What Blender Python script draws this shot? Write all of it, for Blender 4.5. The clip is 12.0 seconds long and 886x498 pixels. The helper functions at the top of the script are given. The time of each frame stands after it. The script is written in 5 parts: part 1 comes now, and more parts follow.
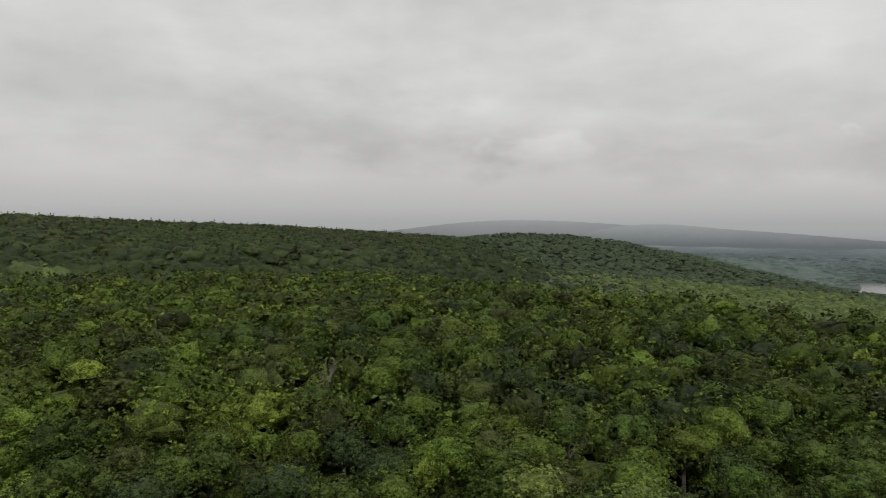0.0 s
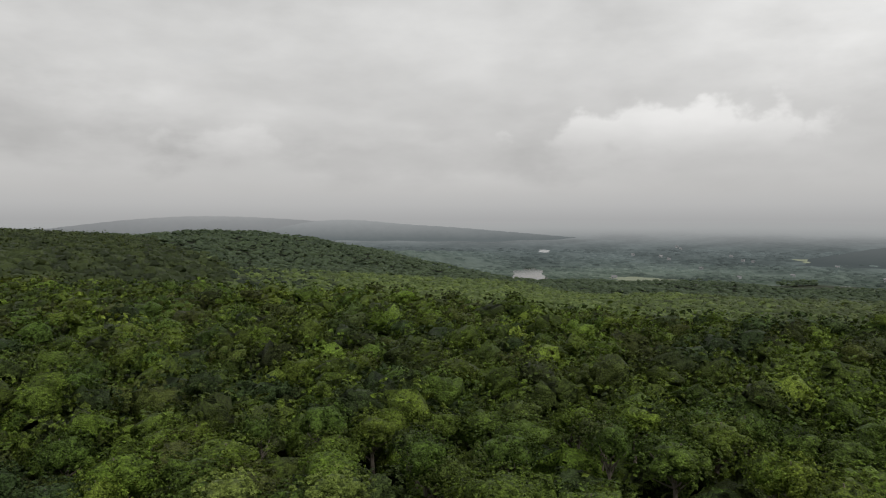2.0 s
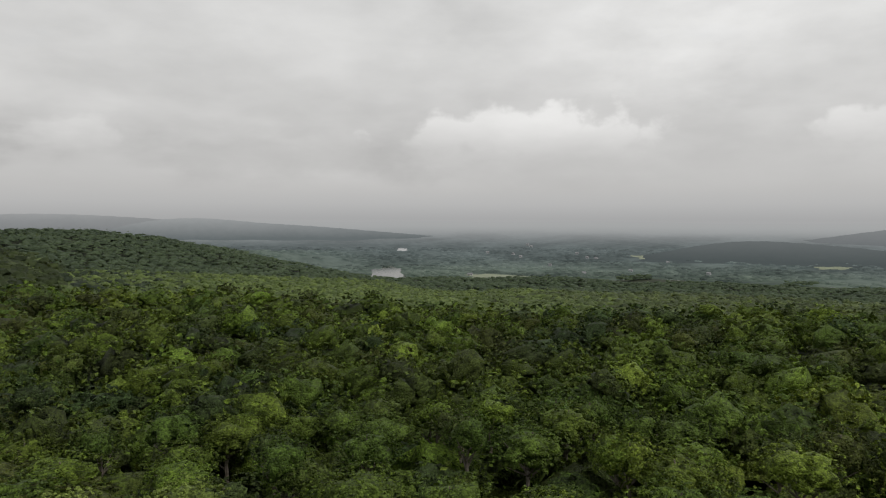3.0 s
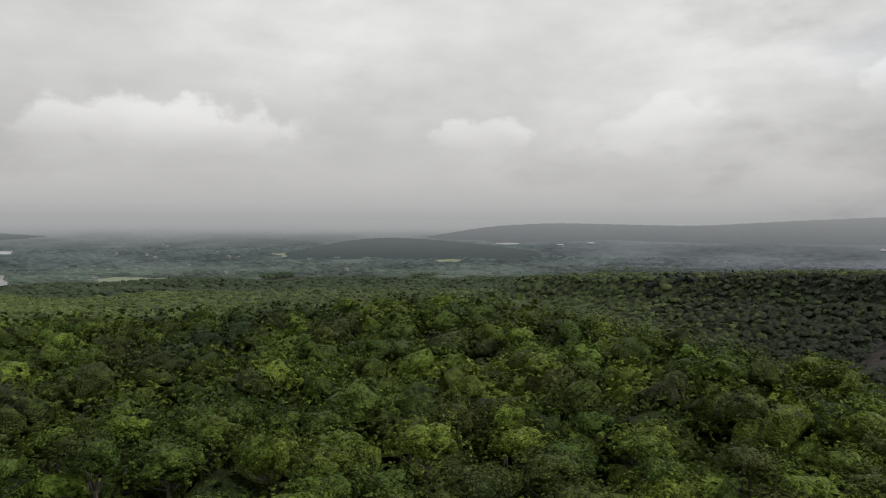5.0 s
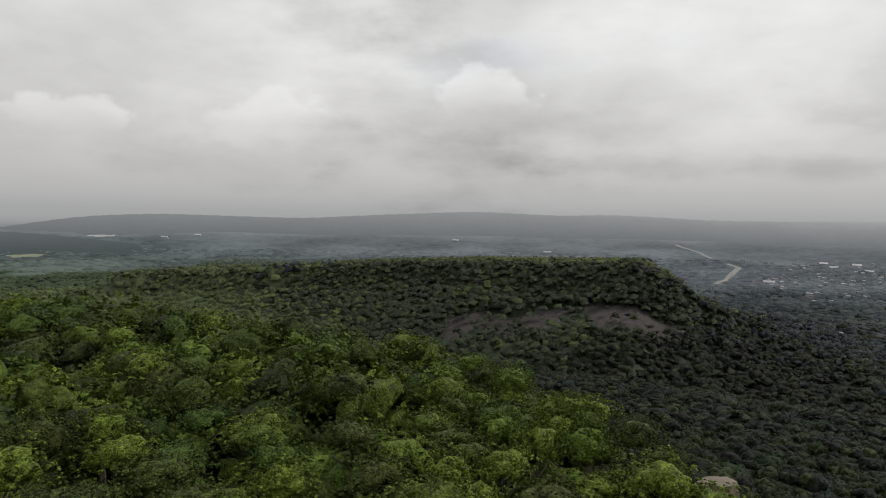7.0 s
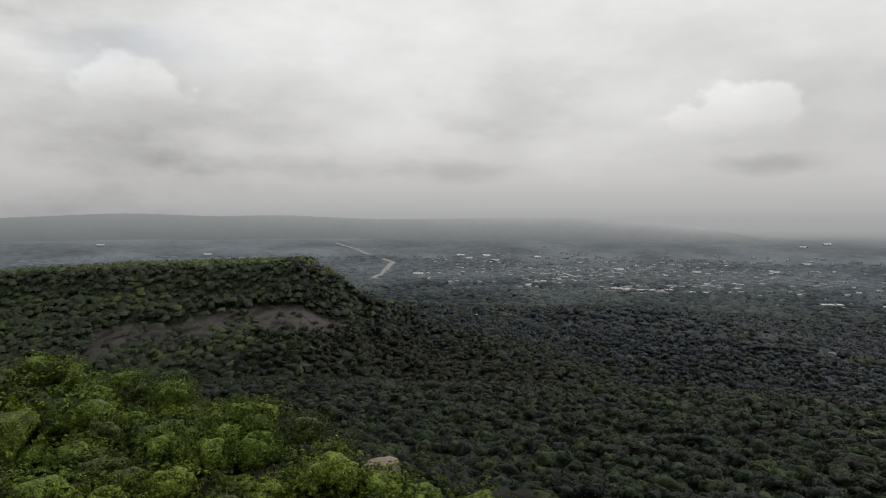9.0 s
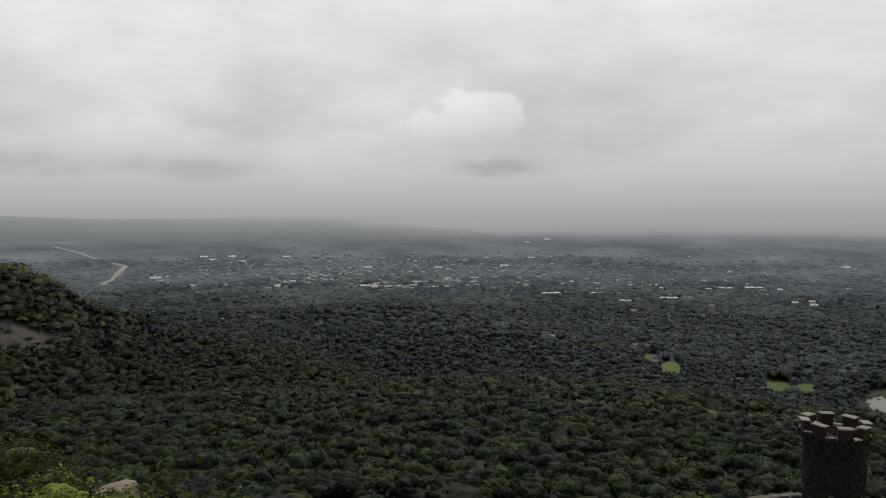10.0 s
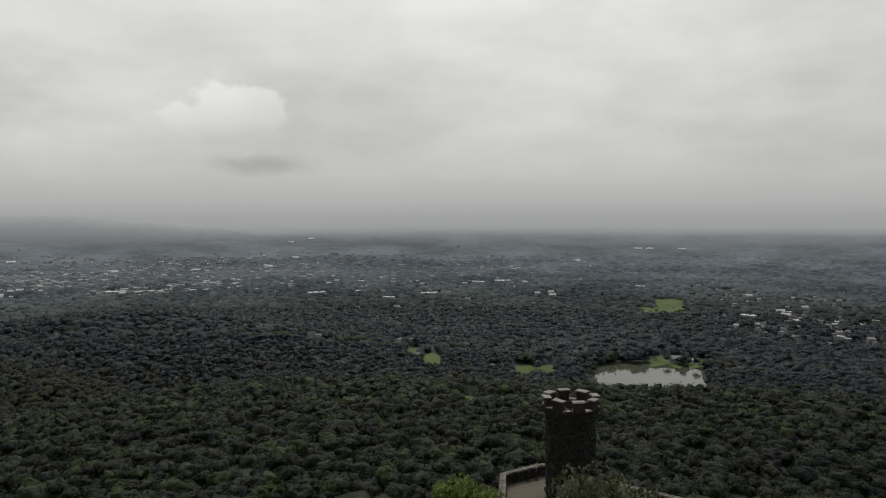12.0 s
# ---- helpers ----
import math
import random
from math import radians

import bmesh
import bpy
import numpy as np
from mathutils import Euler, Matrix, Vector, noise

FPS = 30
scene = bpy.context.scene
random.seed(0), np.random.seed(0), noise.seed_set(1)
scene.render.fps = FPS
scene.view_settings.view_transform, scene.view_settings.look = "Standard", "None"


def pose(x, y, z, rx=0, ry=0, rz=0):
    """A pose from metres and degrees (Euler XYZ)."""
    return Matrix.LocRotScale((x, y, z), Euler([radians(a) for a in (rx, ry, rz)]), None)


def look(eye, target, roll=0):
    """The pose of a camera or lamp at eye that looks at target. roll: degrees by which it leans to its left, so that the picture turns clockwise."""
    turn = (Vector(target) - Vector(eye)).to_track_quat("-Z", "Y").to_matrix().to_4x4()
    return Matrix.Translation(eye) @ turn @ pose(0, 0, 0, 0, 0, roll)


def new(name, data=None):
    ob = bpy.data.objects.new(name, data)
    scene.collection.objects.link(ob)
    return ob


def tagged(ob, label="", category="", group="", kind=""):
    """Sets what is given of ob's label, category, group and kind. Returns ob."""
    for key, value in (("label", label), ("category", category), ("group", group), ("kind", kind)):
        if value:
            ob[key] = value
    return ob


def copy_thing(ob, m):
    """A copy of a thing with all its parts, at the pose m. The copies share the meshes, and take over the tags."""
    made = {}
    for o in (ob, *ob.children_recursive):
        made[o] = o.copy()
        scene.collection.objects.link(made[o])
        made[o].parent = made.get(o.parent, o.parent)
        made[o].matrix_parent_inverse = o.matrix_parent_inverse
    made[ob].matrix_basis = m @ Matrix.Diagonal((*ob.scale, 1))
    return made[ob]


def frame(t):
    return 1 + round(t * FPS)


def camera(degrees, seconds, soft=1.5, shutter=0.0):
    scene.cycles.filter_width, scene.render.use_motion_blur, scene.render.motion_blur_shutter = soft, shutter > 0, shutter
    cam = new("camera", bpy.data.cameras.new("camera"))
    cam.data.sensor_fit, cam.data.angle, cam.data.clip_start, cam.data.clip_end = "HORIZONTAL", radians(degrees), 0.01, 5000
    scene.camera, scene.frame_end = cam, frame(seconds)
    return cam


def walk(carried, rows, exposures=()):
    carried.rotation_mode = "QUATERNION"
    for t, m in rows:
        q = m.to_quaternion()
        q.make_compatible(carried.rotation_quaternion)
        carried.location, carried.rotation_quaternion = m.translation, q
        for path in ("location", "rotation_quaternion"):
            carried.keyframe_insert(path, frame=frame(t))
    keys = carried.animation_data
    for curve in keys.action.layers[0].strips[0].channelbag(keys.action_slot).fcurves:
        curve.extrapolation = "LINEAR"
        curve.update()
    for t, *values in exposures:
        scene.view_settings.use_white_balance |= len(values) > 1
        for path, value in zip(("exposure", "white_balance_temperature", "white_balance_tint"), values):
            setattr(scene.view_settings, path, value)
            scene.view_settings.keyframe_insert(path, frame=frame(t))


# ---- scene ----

# ---- camera: hovers over the ridge and turns to its right ----
EYE = Vector((0.0, 0.0, 230.0))
cam = camera(65.07, 12.0, soft=1.15)
TURN = (  # seconds, heading (clockwise from +y), tilt, roll
    (0.0, -0.00, -2.18, 0.30),
    (0.5, 0.29, -2.23, 0.25),
    (0.6, 2.40, -2.23, 0.48),
    (0.7, 9.44, -2.29, 0.25),
    (1.0, 16.68, -2.30, 0.22),
    (1.5, 16.70, -2.31, 0.19),
    (1.8, 22.17, -2.49, 0.06),
    (2.0, 25.30, -2.44, 0.06),
    (2.5, 25.29, -2.44, 0.09),
    (2.6, 26.67, -2.42, 0.25),
    (3.0, 36.95, -2.52, 0.19),
    (3.2, 36.95, -2.52, 0.19),
    (4.8, 53.08, -2.56, 0.23),
    (5.0, 65.86, -2.54, 0.32),
    (5.5, 67.12, -2.53, 0.20),
    (5.7, 70.31, -2.54, 0.20),
    (5.8, 77.93, -2.53, 0.24),
    (6.0, 79.38, -2.54, 0.22),
    (6.4, 79.56, -2.54, 0.22),
    (6.5, 85.53, -2.51, 0.23),
    (6.6, 91.80, -2.46, -0.00),
    (6.7, 94.02, -2.57, 0.28),
    (8.3, 116.89, -2.50, 0.38),
    (8.5, 122.08, -2.51, 0.25),
    (9.0, 124.65, -2.47, 0.31),
    (9.5, 132.67, -2.47, 0.14),
    (9.7, 132.76, -2.45, 0.07),
    (9.8, 137.32, -2.49, -0.06),
    (10.0, 145.15, -2.48, 0.00),
    (10.5, 145.17, -2.49, -0.08),
    (10.9, 150.91, -2.45, -0.01),
    (11.0, 158.01, -2.53, -0.03),
    (11.5, 158.76, -2.54, -0.04),
    (11.9, 159.15, -2.52, 0.02),
    (12.0, 164.38, -2.58, -0.12),
)


def heading(az, el=0.0):
    a, e = radians(az), radians(el)
    return Vector((math.sin(a) * math.cos(e), math.cos(a) * math.cos(e), math.sin(e)))


walk(cam, [(t, look(EYE, EYE + heading(az, el) * 100, roll)) for t, az, el, roll in TURN],
     ((0.0, 0.05), (3.0, 0.04), (5.0, 0.02), (6.7, 0.0), (8.3, 0.02), (9.5, -0.03), (12.0, -0.1)))

# ---- light: overcast sky with a veiled sun in the south ----
SUN_AZ, SUN_EL = 162.0, 52.0


class Net:
    """Helpers for building a node tree."""

    def __init__(self, tree):
        self.tree = tree
        tree.nodes.clear()

    def add(self, kind, **values):
        n = self.tree.nodes.new(kind)
        for key, v in values.items():
            if key == "op":
                n.operation = v
            elif key == "blend":
                n.data_type, n.blend_type = "RGBA", v
            elif key == "clamp":
                n.use_clamp = v
            elif key == "attribute":
                n.attribute_name = v
        return n

    def put(self, socket, v):
        if isinstance(v, bpy.types.NodeSocket):
            self.tree.links.new(v, socket)
        else:
            socket.default_value = v

    def math(self, op, a, b=0.0, c=0.0, clamp=False):
        n = self.add("ShaderNodeMath", op=op, clamp=clamp)
        self.put(n.inputs[0], a), self.put(n.inputs[1], b), self.put(n.inputs[2], c)
        return n.outputs[0]

    def ramp(self, fac, stops, smooth=False):
        n = self.add("ShaderNodeValToRGB")
        n.color_ramp.interpolation = "EASE" if smooth else "LINEAR"
        while len(n.color_ramp.elements) < len(stops):
            n.color_ramp.elements.new(0.5)
        for e, (p, c) in zip(n.color_ramp.elements, stops):
            e.position, e.color = p, (*c, 1) if isinstance(c, tuple) else (c, c, c, 1)
        self.put(n.inputs[0], fac)
        return n.outputs[0]

    def mix(self, fac, a, b, blend="MIX"):
        n = self.add("ShaderNodeMix", blend=blend)
        self.put(n.inputs[0], fac)
        for s, v in ((n.inputs[6], a), (n.inputs[7], b)):
            self.put(s, v if isinstance(v, bpy.types.NodeSocket) else (*v, 1))
        return n.outputs[2]

    def noise(self, vector, scale, detail=4.0, rough=0.55):
        n = self.add("ShaderNodeTexNoise")
        if vector is not None:
            self.put(n.inputs["Vector"], vector)
        n.inputs["Scale"].default_value, n.inputs["Detail"].default_value, n.inputs["Roughness"].default_value = scale, detail, rough
        return n.outputs["Fac"]

    def span(self, v, lo, hi):
        n = self.add("ShaderNodeMapRange")
        n.interpolation_type = "SMOOTHSTEP"
        self.put(n.inputs[0], v)
        n.inputs[1].default_value, n.inputs[2].default_value = lo, hi
        return n.outputs[0]

    def join(self, x, y, z):
        n = self.add("ShaderNodeCombineXYZ")
        self.put(n.inputs[0], x), self.put(n.inputs[1], y), self.put(n.inputs[2], z)
        return n.outputs[0]


def build_sky():
    world = bpy.data.worlds.new("overcast_sky")
    scene.world = world
    world.use_nodes = True
    k = Net(world.node_tree)
    sky = k.add("ShaderNodeTexSky")
    sky.sky_type, sky.sun_disc = "NISHITA", False
    sky.sun_elevation, sky.sun_rotation = radians(SUN_EL), radians(SUN_AZ)
    way = k.add("ShaderNodeTexCoord").outputs["Generated"]
    sep = k.add("ShaderNodeSeparateXYZ")
    k.put(sep.inputs[0], way)
    x, y, z = sep.outputs
    az = k.math("MULTIPLY", k.math("ARCTAN2", x, y), 180 / math.pi)
    az = k.math("SUBTRACT", k.math("MODULO", k.math("ADD", az, 450.0), 360.0), 90.0)
    el = k.math("MULTIPLY", k.math("ARCSINE", z), 180 / math.pi)
    # the cloud deck, seen in perspective, and the sides of its heaps
    up = k.math("ADD", k.math("MAXIMUM", z, 0.0), 0.16)
    deck = k.join(k.math("DIVIDE", x, up), k.math("DIVIDE", y, up), 0.0)
    broad = k.noise(deck, 0.55, 4.0, 0.5)
    shell = k.join(x, y, k.math("MULTIPLY", z, 2.4))
    banks, wisps = k.noise(shell, 3.4, 5.0, 0.5), k.noise(shell, 11.0, 5.0, 0.55)
    tone = k.math("ADD", k.math("MULTIPLY", broad, 0.36), k.math("ADD", k.math("MULTIPLY", banks, 0.46), k.math("MULTIPLY", wisps, 0.18)))
    level = k.ramp(k.math("DIVIDE", el, 40.0), ((0.0, 0.375), (0.03, 0.45), (0.09, 0.535), (0.2, 0.585), (0.5, 0.63), (1.0, 0.50)))
    sw = k.math("MULTIPLY", k.span(az, 10.0, 150.0), k.math("SUBTRACT", 1.0, k.span(az, 190.0, 300.0)))
    glow = k.math("MULTIPLY", sw, k.span(el, -1.5, 16.0))
    level = k.math("MULTIPLY", level, k.math("ADD", 1.0, k.math("MULTIPLY", glow, 0.25)))
    bright = k.math("MULTIPLY", k.math("MULTIPLY", k.span(az, 18.0, 90.0), k.math("SUBTRACT", 1.0, k.span(az, 105.0, 150.0))), k.span(el, 0.5, 20.0))
    level = k.math("MULTIPLY", level, k.math("ADD", 1.0, k.math("MULTIPLY", bright, 0.08)))
    dapple = k.math("MULTIPLY", k.span(el, 0.6, 7.0), k.math("MULTIPLY", k.math("SUBTRACT", tone, 0.5), 1.15))
    level = k.math("MULTIPLY", level, k.math("ADD", 1.0, dapple))
    # broad lighter and darker masses with soft, torn rims: heading, height, half width, half height, gain
    torn = k.math("MULTIPLY", k.math("SUBTRACT", k.noise(shell, 8.0, 5.0, 0.55), 0.5), 2.4)
    for a0, e0, wa, we, gain in ((-6.0, 7.0, 13.0, 3.2, -0.07), (22.0, 5.0, 15.0, 2.0, -0.08), (12.0, 8.6, 8.0, 1.6, 0.05), (40.0, 16.5, 5.0, 3.5, -0.06), (44.0, 3.8, 12.0, 1.3, -0.03),
                                 (57.0, 14.0, 9.0, 5.0, 0.10), (79.0, 3.6, 10.0, 1.6, -0.05), (93.0, 18.0, 4.5, 3.0, -0.13), (98.0, 12.8, 6.0, 1.6, -0.09), (108.0, 15.0, 6.0, 5.0, 0.08),
                                 (95.0, 5.0, 14.0, 1.6, -0.05), (112.0, 4.2, 8.0, 1.2, -0.07), (130.0, 9.2, 6.0, 2.6, -0.12), (126.0, 3.9, 5.0, 1.0, -0.10), (158.0, 17.5, 16.0, 4.0, 0.04),
                                 (149.5, 4.3, 4.5, 0.9, -0.15), (136.0, 5.2, 5.0, 2.0, 0.05), (175.0, 6.5, 9.0, 2.2, -0.04), (0.0, 15.0, 18.0, 9.0, -0.05), (74.0, 14.0, 12.0, 9.0, -0.05), (101.0, 13.0, 16.0, 11.0, -0.12)):
        da, de = k.math("DIVIDE", k.math("SUBTRACT", az, a0), wa), k.math("DIVIDE", k.math("SUBTRACT", el, e0), we)
        far = k.math("ADD", k.math("SQRT", k.math("ADD", k.math("MULTIPLY", da, da), k.math("MULTIPLY", de, de))), torn)
        level = k.math("ADD", level, k.math("MULTIPLY", k.math("SUBTRACT", 1.0, k.span(far, 0.0, 1.35)), gain))
    # heaped clouds, bright above and melting away below: heading, height, half width, half height, gain
    curl = k.math("MULTIPLY", k.math("SUBTRACT", k.noise(k.join(x, y, k.math("MULTIPLY", z, 1.3)), 15.0, 5.0, 0.5), 0.5), 2.2)
    for a0, e0, wa, we, gain in ((43.0, 6.6, 11.5, 2.9, 0.17), (101.0, 9.2, 4.2, 2.8, 0.15), (147.5, 8.0, 4.8, 3.4, 0.15), (69.5, 6.3, 4.5, 1.8, 0.12), (8.0, 5.6, 5.5, 1.7, 0.06), (84.0, 7.4, 5.0, 2.0, 0.07)):
        da, de = k.math("DIVIDE", k.math("SUBTRACT", az, a0), wa), k.math("DIVIDE", k.math("SUBTRACT", el, e0), we)
        far = k.math("ADD", k.math("SQRT", k.math("ADD", k.math("MULTIPLY", da, da), k.math("MULTIPLY", de, de))), curl)
        heap = k.math("MULTIPLY", k.math("SUBTRACT", 1.0, k.span(far, 0.66, 1.0)), k.span(de, -0.7, 0.6))
        level = k.math("ADD", level, k.math("MULTIPLY", heap, gain))
    grey = k.ramp(k.math("DIVIDE", el, 20.0), ((0.0, (1.0, 1.005, 1.01)), (0.12, (1.01, 1.0, 0.985)), (1.0, (1.0, 1.0, 0.99))))
    clouds = k.mix(1.0, grey, k.join(level, level, level), "MULTIPLY")
    bg_sky, bg_cloud, both, out = (k.add(n) for n in ("ShaderNodeBackground", "ShaderNodeBackground", "ShaderNodeMixShader", "ShaderNodeOutputWorld"))
    k.put(bg_sky.inputs[0], sky.outputs[0])
    bg_sky.inputs[1].default_value = 0.12
    k.put(bg_cloud.inputs[0], clouds)
    gaps = k.math("MULTIPLY", k.span(k.noise(deck, 0.55, 5.0, 0.6), 0.60, 0.76), k.math("MULTIPLY", k.span(el, 6.0, 14.0), 0.15))
    k.put(both.inputs[0], k.math("SUBTRACT", 1.0, gaps))
    k.put(both.inputs[1], bg_sky.outputs[0]), k.put(both.inputs[2], bg_cloud.outputs[0]), k.put(out.inputs[0], both.outputs[0])


build_sky()
sun = new("sun", bpy.data.lights.new("sun", "SUN"))
sun.data.energy, sun.data.angle, sun.data.color = 1.5, radians(10), (1.0, 0.95, 0.87)
sun.matrix_world = look(heading(SUN_AZ, SUN_EL) * 500, (0, 0, 0))
scene.view_settings.exposure = 0.0


# ---- materials ----
def material(name):
    m = bpy.data.materials.new(name)
    m.use_nodes = True
    return m, Net(m.node_tree)


def finish(k, shader):
    k.put(k.add("ShaderNodeOutputMaterial").inputs[0], shader)


def plain(name, stops, scale, rough=0.8, bump=0.3, fine=6.0, metal=0.0, spec=0.3):
    """Mottled opaque surface: two scales of noise over object coordinates, with relief."""
    m, k = material(name)
    at_ = k.add("ShaderNodeTexCoord").outputs["Object"]
    n1, n2 = k.noise(at_, scale, 5.0), k.noise(at_, scale * fine, 4.0, 0.6)
    pick = k.math("ADD", k.math("MULTIPLY", n1, 0.65), k.math("MULTIPLY", n2, 0.35))
    rnd = k.add("ShaderNodeObjectInfo").outputs["Random"]
    isl = k.add("ShaderNodeNewGeometry").outputs["Random Per Island"]
    shift = k.math("MULTIPLY", k.math("SUBTRACT", k.math("FRACT", k.math("ADD", rnd, isl)), 0.5), 0.22)
    col = k.ramp(k.math("ADD", pick, shift), stops)
    b = k.add("ShaderNodeBsdfPrincipled")
    k.put(b.inputs["Base Color"], col)
    b.inputs["Roughness"].default_value, b.inputs["Metallic"].default_value, b.inputs["Specular IOR Level"].default_value = rough, metal, spec
    if bump:
        bn = k.add("ShaderNodeBump")
        bn.inputs["Strength"].default_value, bn.inputs["Distance"].default_value = bump, 0.05
        k.put(bn.inputs["Height"], n2), k.put(b.inputs["Normal"], bn.outputs[0])
    finish(k, b.outputs[0])
    return m


def foliage(name, stops, patch=0.012, thin=0.08, grain=0.5, leaf_size=0.22, fleck=0.68, relief=0.9):
    """Leaves: one hue a tree, patches of kinds over the land, leaf-to-leaf differences with lit tips and dark gaps
    painted in, and leafy relief.
    """
    m, k = material(name)
    tree = k.math("FRACT", k.math("ADD", k.add("ShaderNodeAttribute", attribute="tint").outputs["Fac"], k.add("ShaderNodeObjectInfo").outputs["Random"]))
    geo = k.add("ShaderNodeNewGeometry")
    pos = geo.outputs["Position"]
    stand = k.math("MULTIPLY", k.math("SUBTRACT", k.noise(pos, patch, 3.0), 0.5), 0.9)
    col = k.ramp(k.math("ADD", tree, stand, clamp=True), stops)
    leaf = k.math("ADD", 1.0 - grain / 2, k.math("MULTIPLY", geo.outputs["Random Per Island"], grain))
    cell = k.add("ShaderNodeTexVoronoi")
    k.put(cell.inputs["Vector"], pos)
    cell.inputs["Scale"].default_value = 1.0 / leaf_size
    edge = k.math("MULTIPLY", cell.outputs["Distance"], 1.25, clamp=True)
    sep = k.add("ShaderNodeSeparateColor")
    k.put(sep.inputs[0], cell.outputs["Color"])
    # the speckle varies leaf tone and doubles as painted gap shade
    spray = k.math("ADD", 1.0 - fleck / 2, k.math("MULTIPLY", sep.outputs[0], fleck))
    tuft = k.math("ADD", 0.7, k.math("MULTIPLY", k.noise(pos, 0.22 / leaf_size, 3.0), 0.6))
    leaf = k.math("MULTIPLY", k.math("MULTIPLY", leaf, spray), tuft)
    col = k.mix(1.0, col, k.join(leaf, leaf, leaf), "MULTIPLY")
    b, t, s = k.add("ShaderNodeBsdfPrincipled"), k.add("ShaderNodeBsdfTranslucent"), k.add("ShaderNodeMixShader")
    bn = k.add("ShaderNodeBump")
    bn.inputs["Strength"].default_value, bn.inputs["Distance"].default_value = relief, leaf_size * 0.8
    k.put(bn.inputs["Height"], k.math("SUBTRACT", 1.0, edge)), k.put(b.inputs["Normal"], bn.outputs[0])
    k.put(b.inputs["Base Color"], col), k.put(t.inputs[0], k.mix(1.0, col, (1.3, 1.15, 0.5), "MULTIPLY"))
    b.inputs["Roughness"].default_value, b.inputs["Specular IOR Level"].default_value = 0.6, 0.15
    s.inputs[0].default_value = thin
    k.put(s.inputs[1], b.outputs[0]), k.put(s.inputs[2], t.outputs[0])
    finish(k, s.outputs[0])
    return m


def water(name):
    m, k = material(name)
    pos = k.add("ShaderNodeNewGeometry").outputs["Position"]
    b, bn = k.add("ShaderNodeBsdfPrincipled"), k.add("ShaderNodeBump")
    k.put(b.inputs["Base Color"], k.ramp(k.noise(pos, 0.02, 3.0), ((0.3, (0.05, 0.055, 0.04)), (0.7, (0.085, 0.085, 0.06)))))
    b.inputs["Roughness"].default_value, b.inputs["IOR"].default_value = 0.07, 1.33
    bn.inputs["Strength"].default_value, bn.inputs["Distance"].default_value = 0.03, 0.2
    k.put(bn.inputs["Height"], k.noise(pos, 0.6, 3.0)), k.put(b.inputs["Normal"], bn.outputs[0])
    finish(k, b.outputs[0])
    return m


def far_land(name):
    """Land beyond the valley: a backdrop with haze painted in as distance-graded glow."""
    m, k = material(name)
    pos = k.add("ShaderNodeNewGeometry").outputs["Position"]
    sep = k.add("ShaderNodeSeparateXYZ")
    k.put(sep.inputs[0], pos)
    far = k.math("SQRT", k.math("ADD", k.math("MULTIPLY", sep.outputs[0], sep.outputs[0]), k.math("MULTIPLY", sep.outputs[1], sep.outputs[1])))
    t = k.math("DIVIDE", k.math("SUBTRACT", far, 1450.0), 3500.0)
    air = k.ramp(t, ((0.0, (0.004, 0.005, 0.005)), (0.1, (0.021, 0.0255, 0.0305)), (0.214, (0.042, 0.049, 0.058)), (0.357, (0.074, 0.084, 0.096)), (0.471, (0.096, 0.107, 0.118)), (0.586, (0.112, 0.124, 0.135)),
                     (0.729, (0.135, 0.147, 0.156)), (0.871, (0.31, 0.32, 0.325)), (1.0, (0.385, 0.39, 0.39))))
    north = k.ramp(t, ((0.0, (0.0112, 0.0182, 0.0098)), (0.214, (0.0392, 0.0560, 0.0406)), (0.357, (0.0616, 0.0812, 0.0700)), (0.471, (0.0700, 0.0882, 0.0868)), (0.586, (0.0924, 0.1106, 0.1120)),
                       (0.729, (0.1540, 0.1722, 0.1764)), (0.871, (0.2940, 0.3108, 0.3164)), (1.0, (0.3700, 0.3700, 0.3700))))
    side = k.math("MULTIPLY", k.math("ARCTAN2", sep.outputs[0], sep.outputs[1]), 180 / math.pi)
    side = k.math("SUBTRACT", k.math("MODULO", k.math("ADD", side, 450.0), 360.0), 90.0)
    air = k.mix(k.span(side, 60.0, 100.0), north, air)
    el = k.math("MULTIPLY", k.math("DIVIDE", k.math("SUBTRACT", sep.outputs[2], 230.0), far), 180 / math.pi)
    # painted haze: the glow rises to sky tone towards the horizon
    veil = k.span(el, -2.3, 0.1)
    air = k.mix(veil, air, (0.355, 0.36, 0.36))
    patches = k.span(k.noise(pos, 0.0028, 5.0, 0.6), 0.3, 0.7)
    clump = k.math("ADD", k.math("MULTIPLY", k.noise(pos, 0.03, 4.0), 0.45), k.math("ADD", k.math("MULTIPLY", patches, 0.3), k.math("MULTIPLY", k.add("ShaderNodeNewGeometry").outputs["Random Per Island"], 0.25)))
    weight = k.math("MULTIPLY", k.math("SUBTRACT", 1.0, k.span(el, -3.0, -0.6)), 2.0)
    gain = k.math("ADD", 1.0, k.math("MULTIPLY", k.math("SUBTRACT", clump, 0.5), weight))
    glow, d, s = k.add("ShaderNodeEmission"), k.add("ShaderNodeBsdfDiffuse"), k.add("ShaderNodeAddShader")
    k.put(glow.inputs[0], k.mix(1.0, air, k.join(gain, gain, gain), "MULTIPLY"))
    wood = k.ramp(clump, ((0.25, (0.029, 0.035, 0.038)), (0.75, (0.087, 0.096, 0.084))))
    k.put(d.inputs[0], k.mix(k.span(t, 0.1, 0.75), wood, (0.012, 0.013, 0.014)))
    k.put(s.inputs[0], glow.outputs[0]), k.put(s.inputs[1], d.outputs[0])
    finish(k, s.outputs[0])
    return m


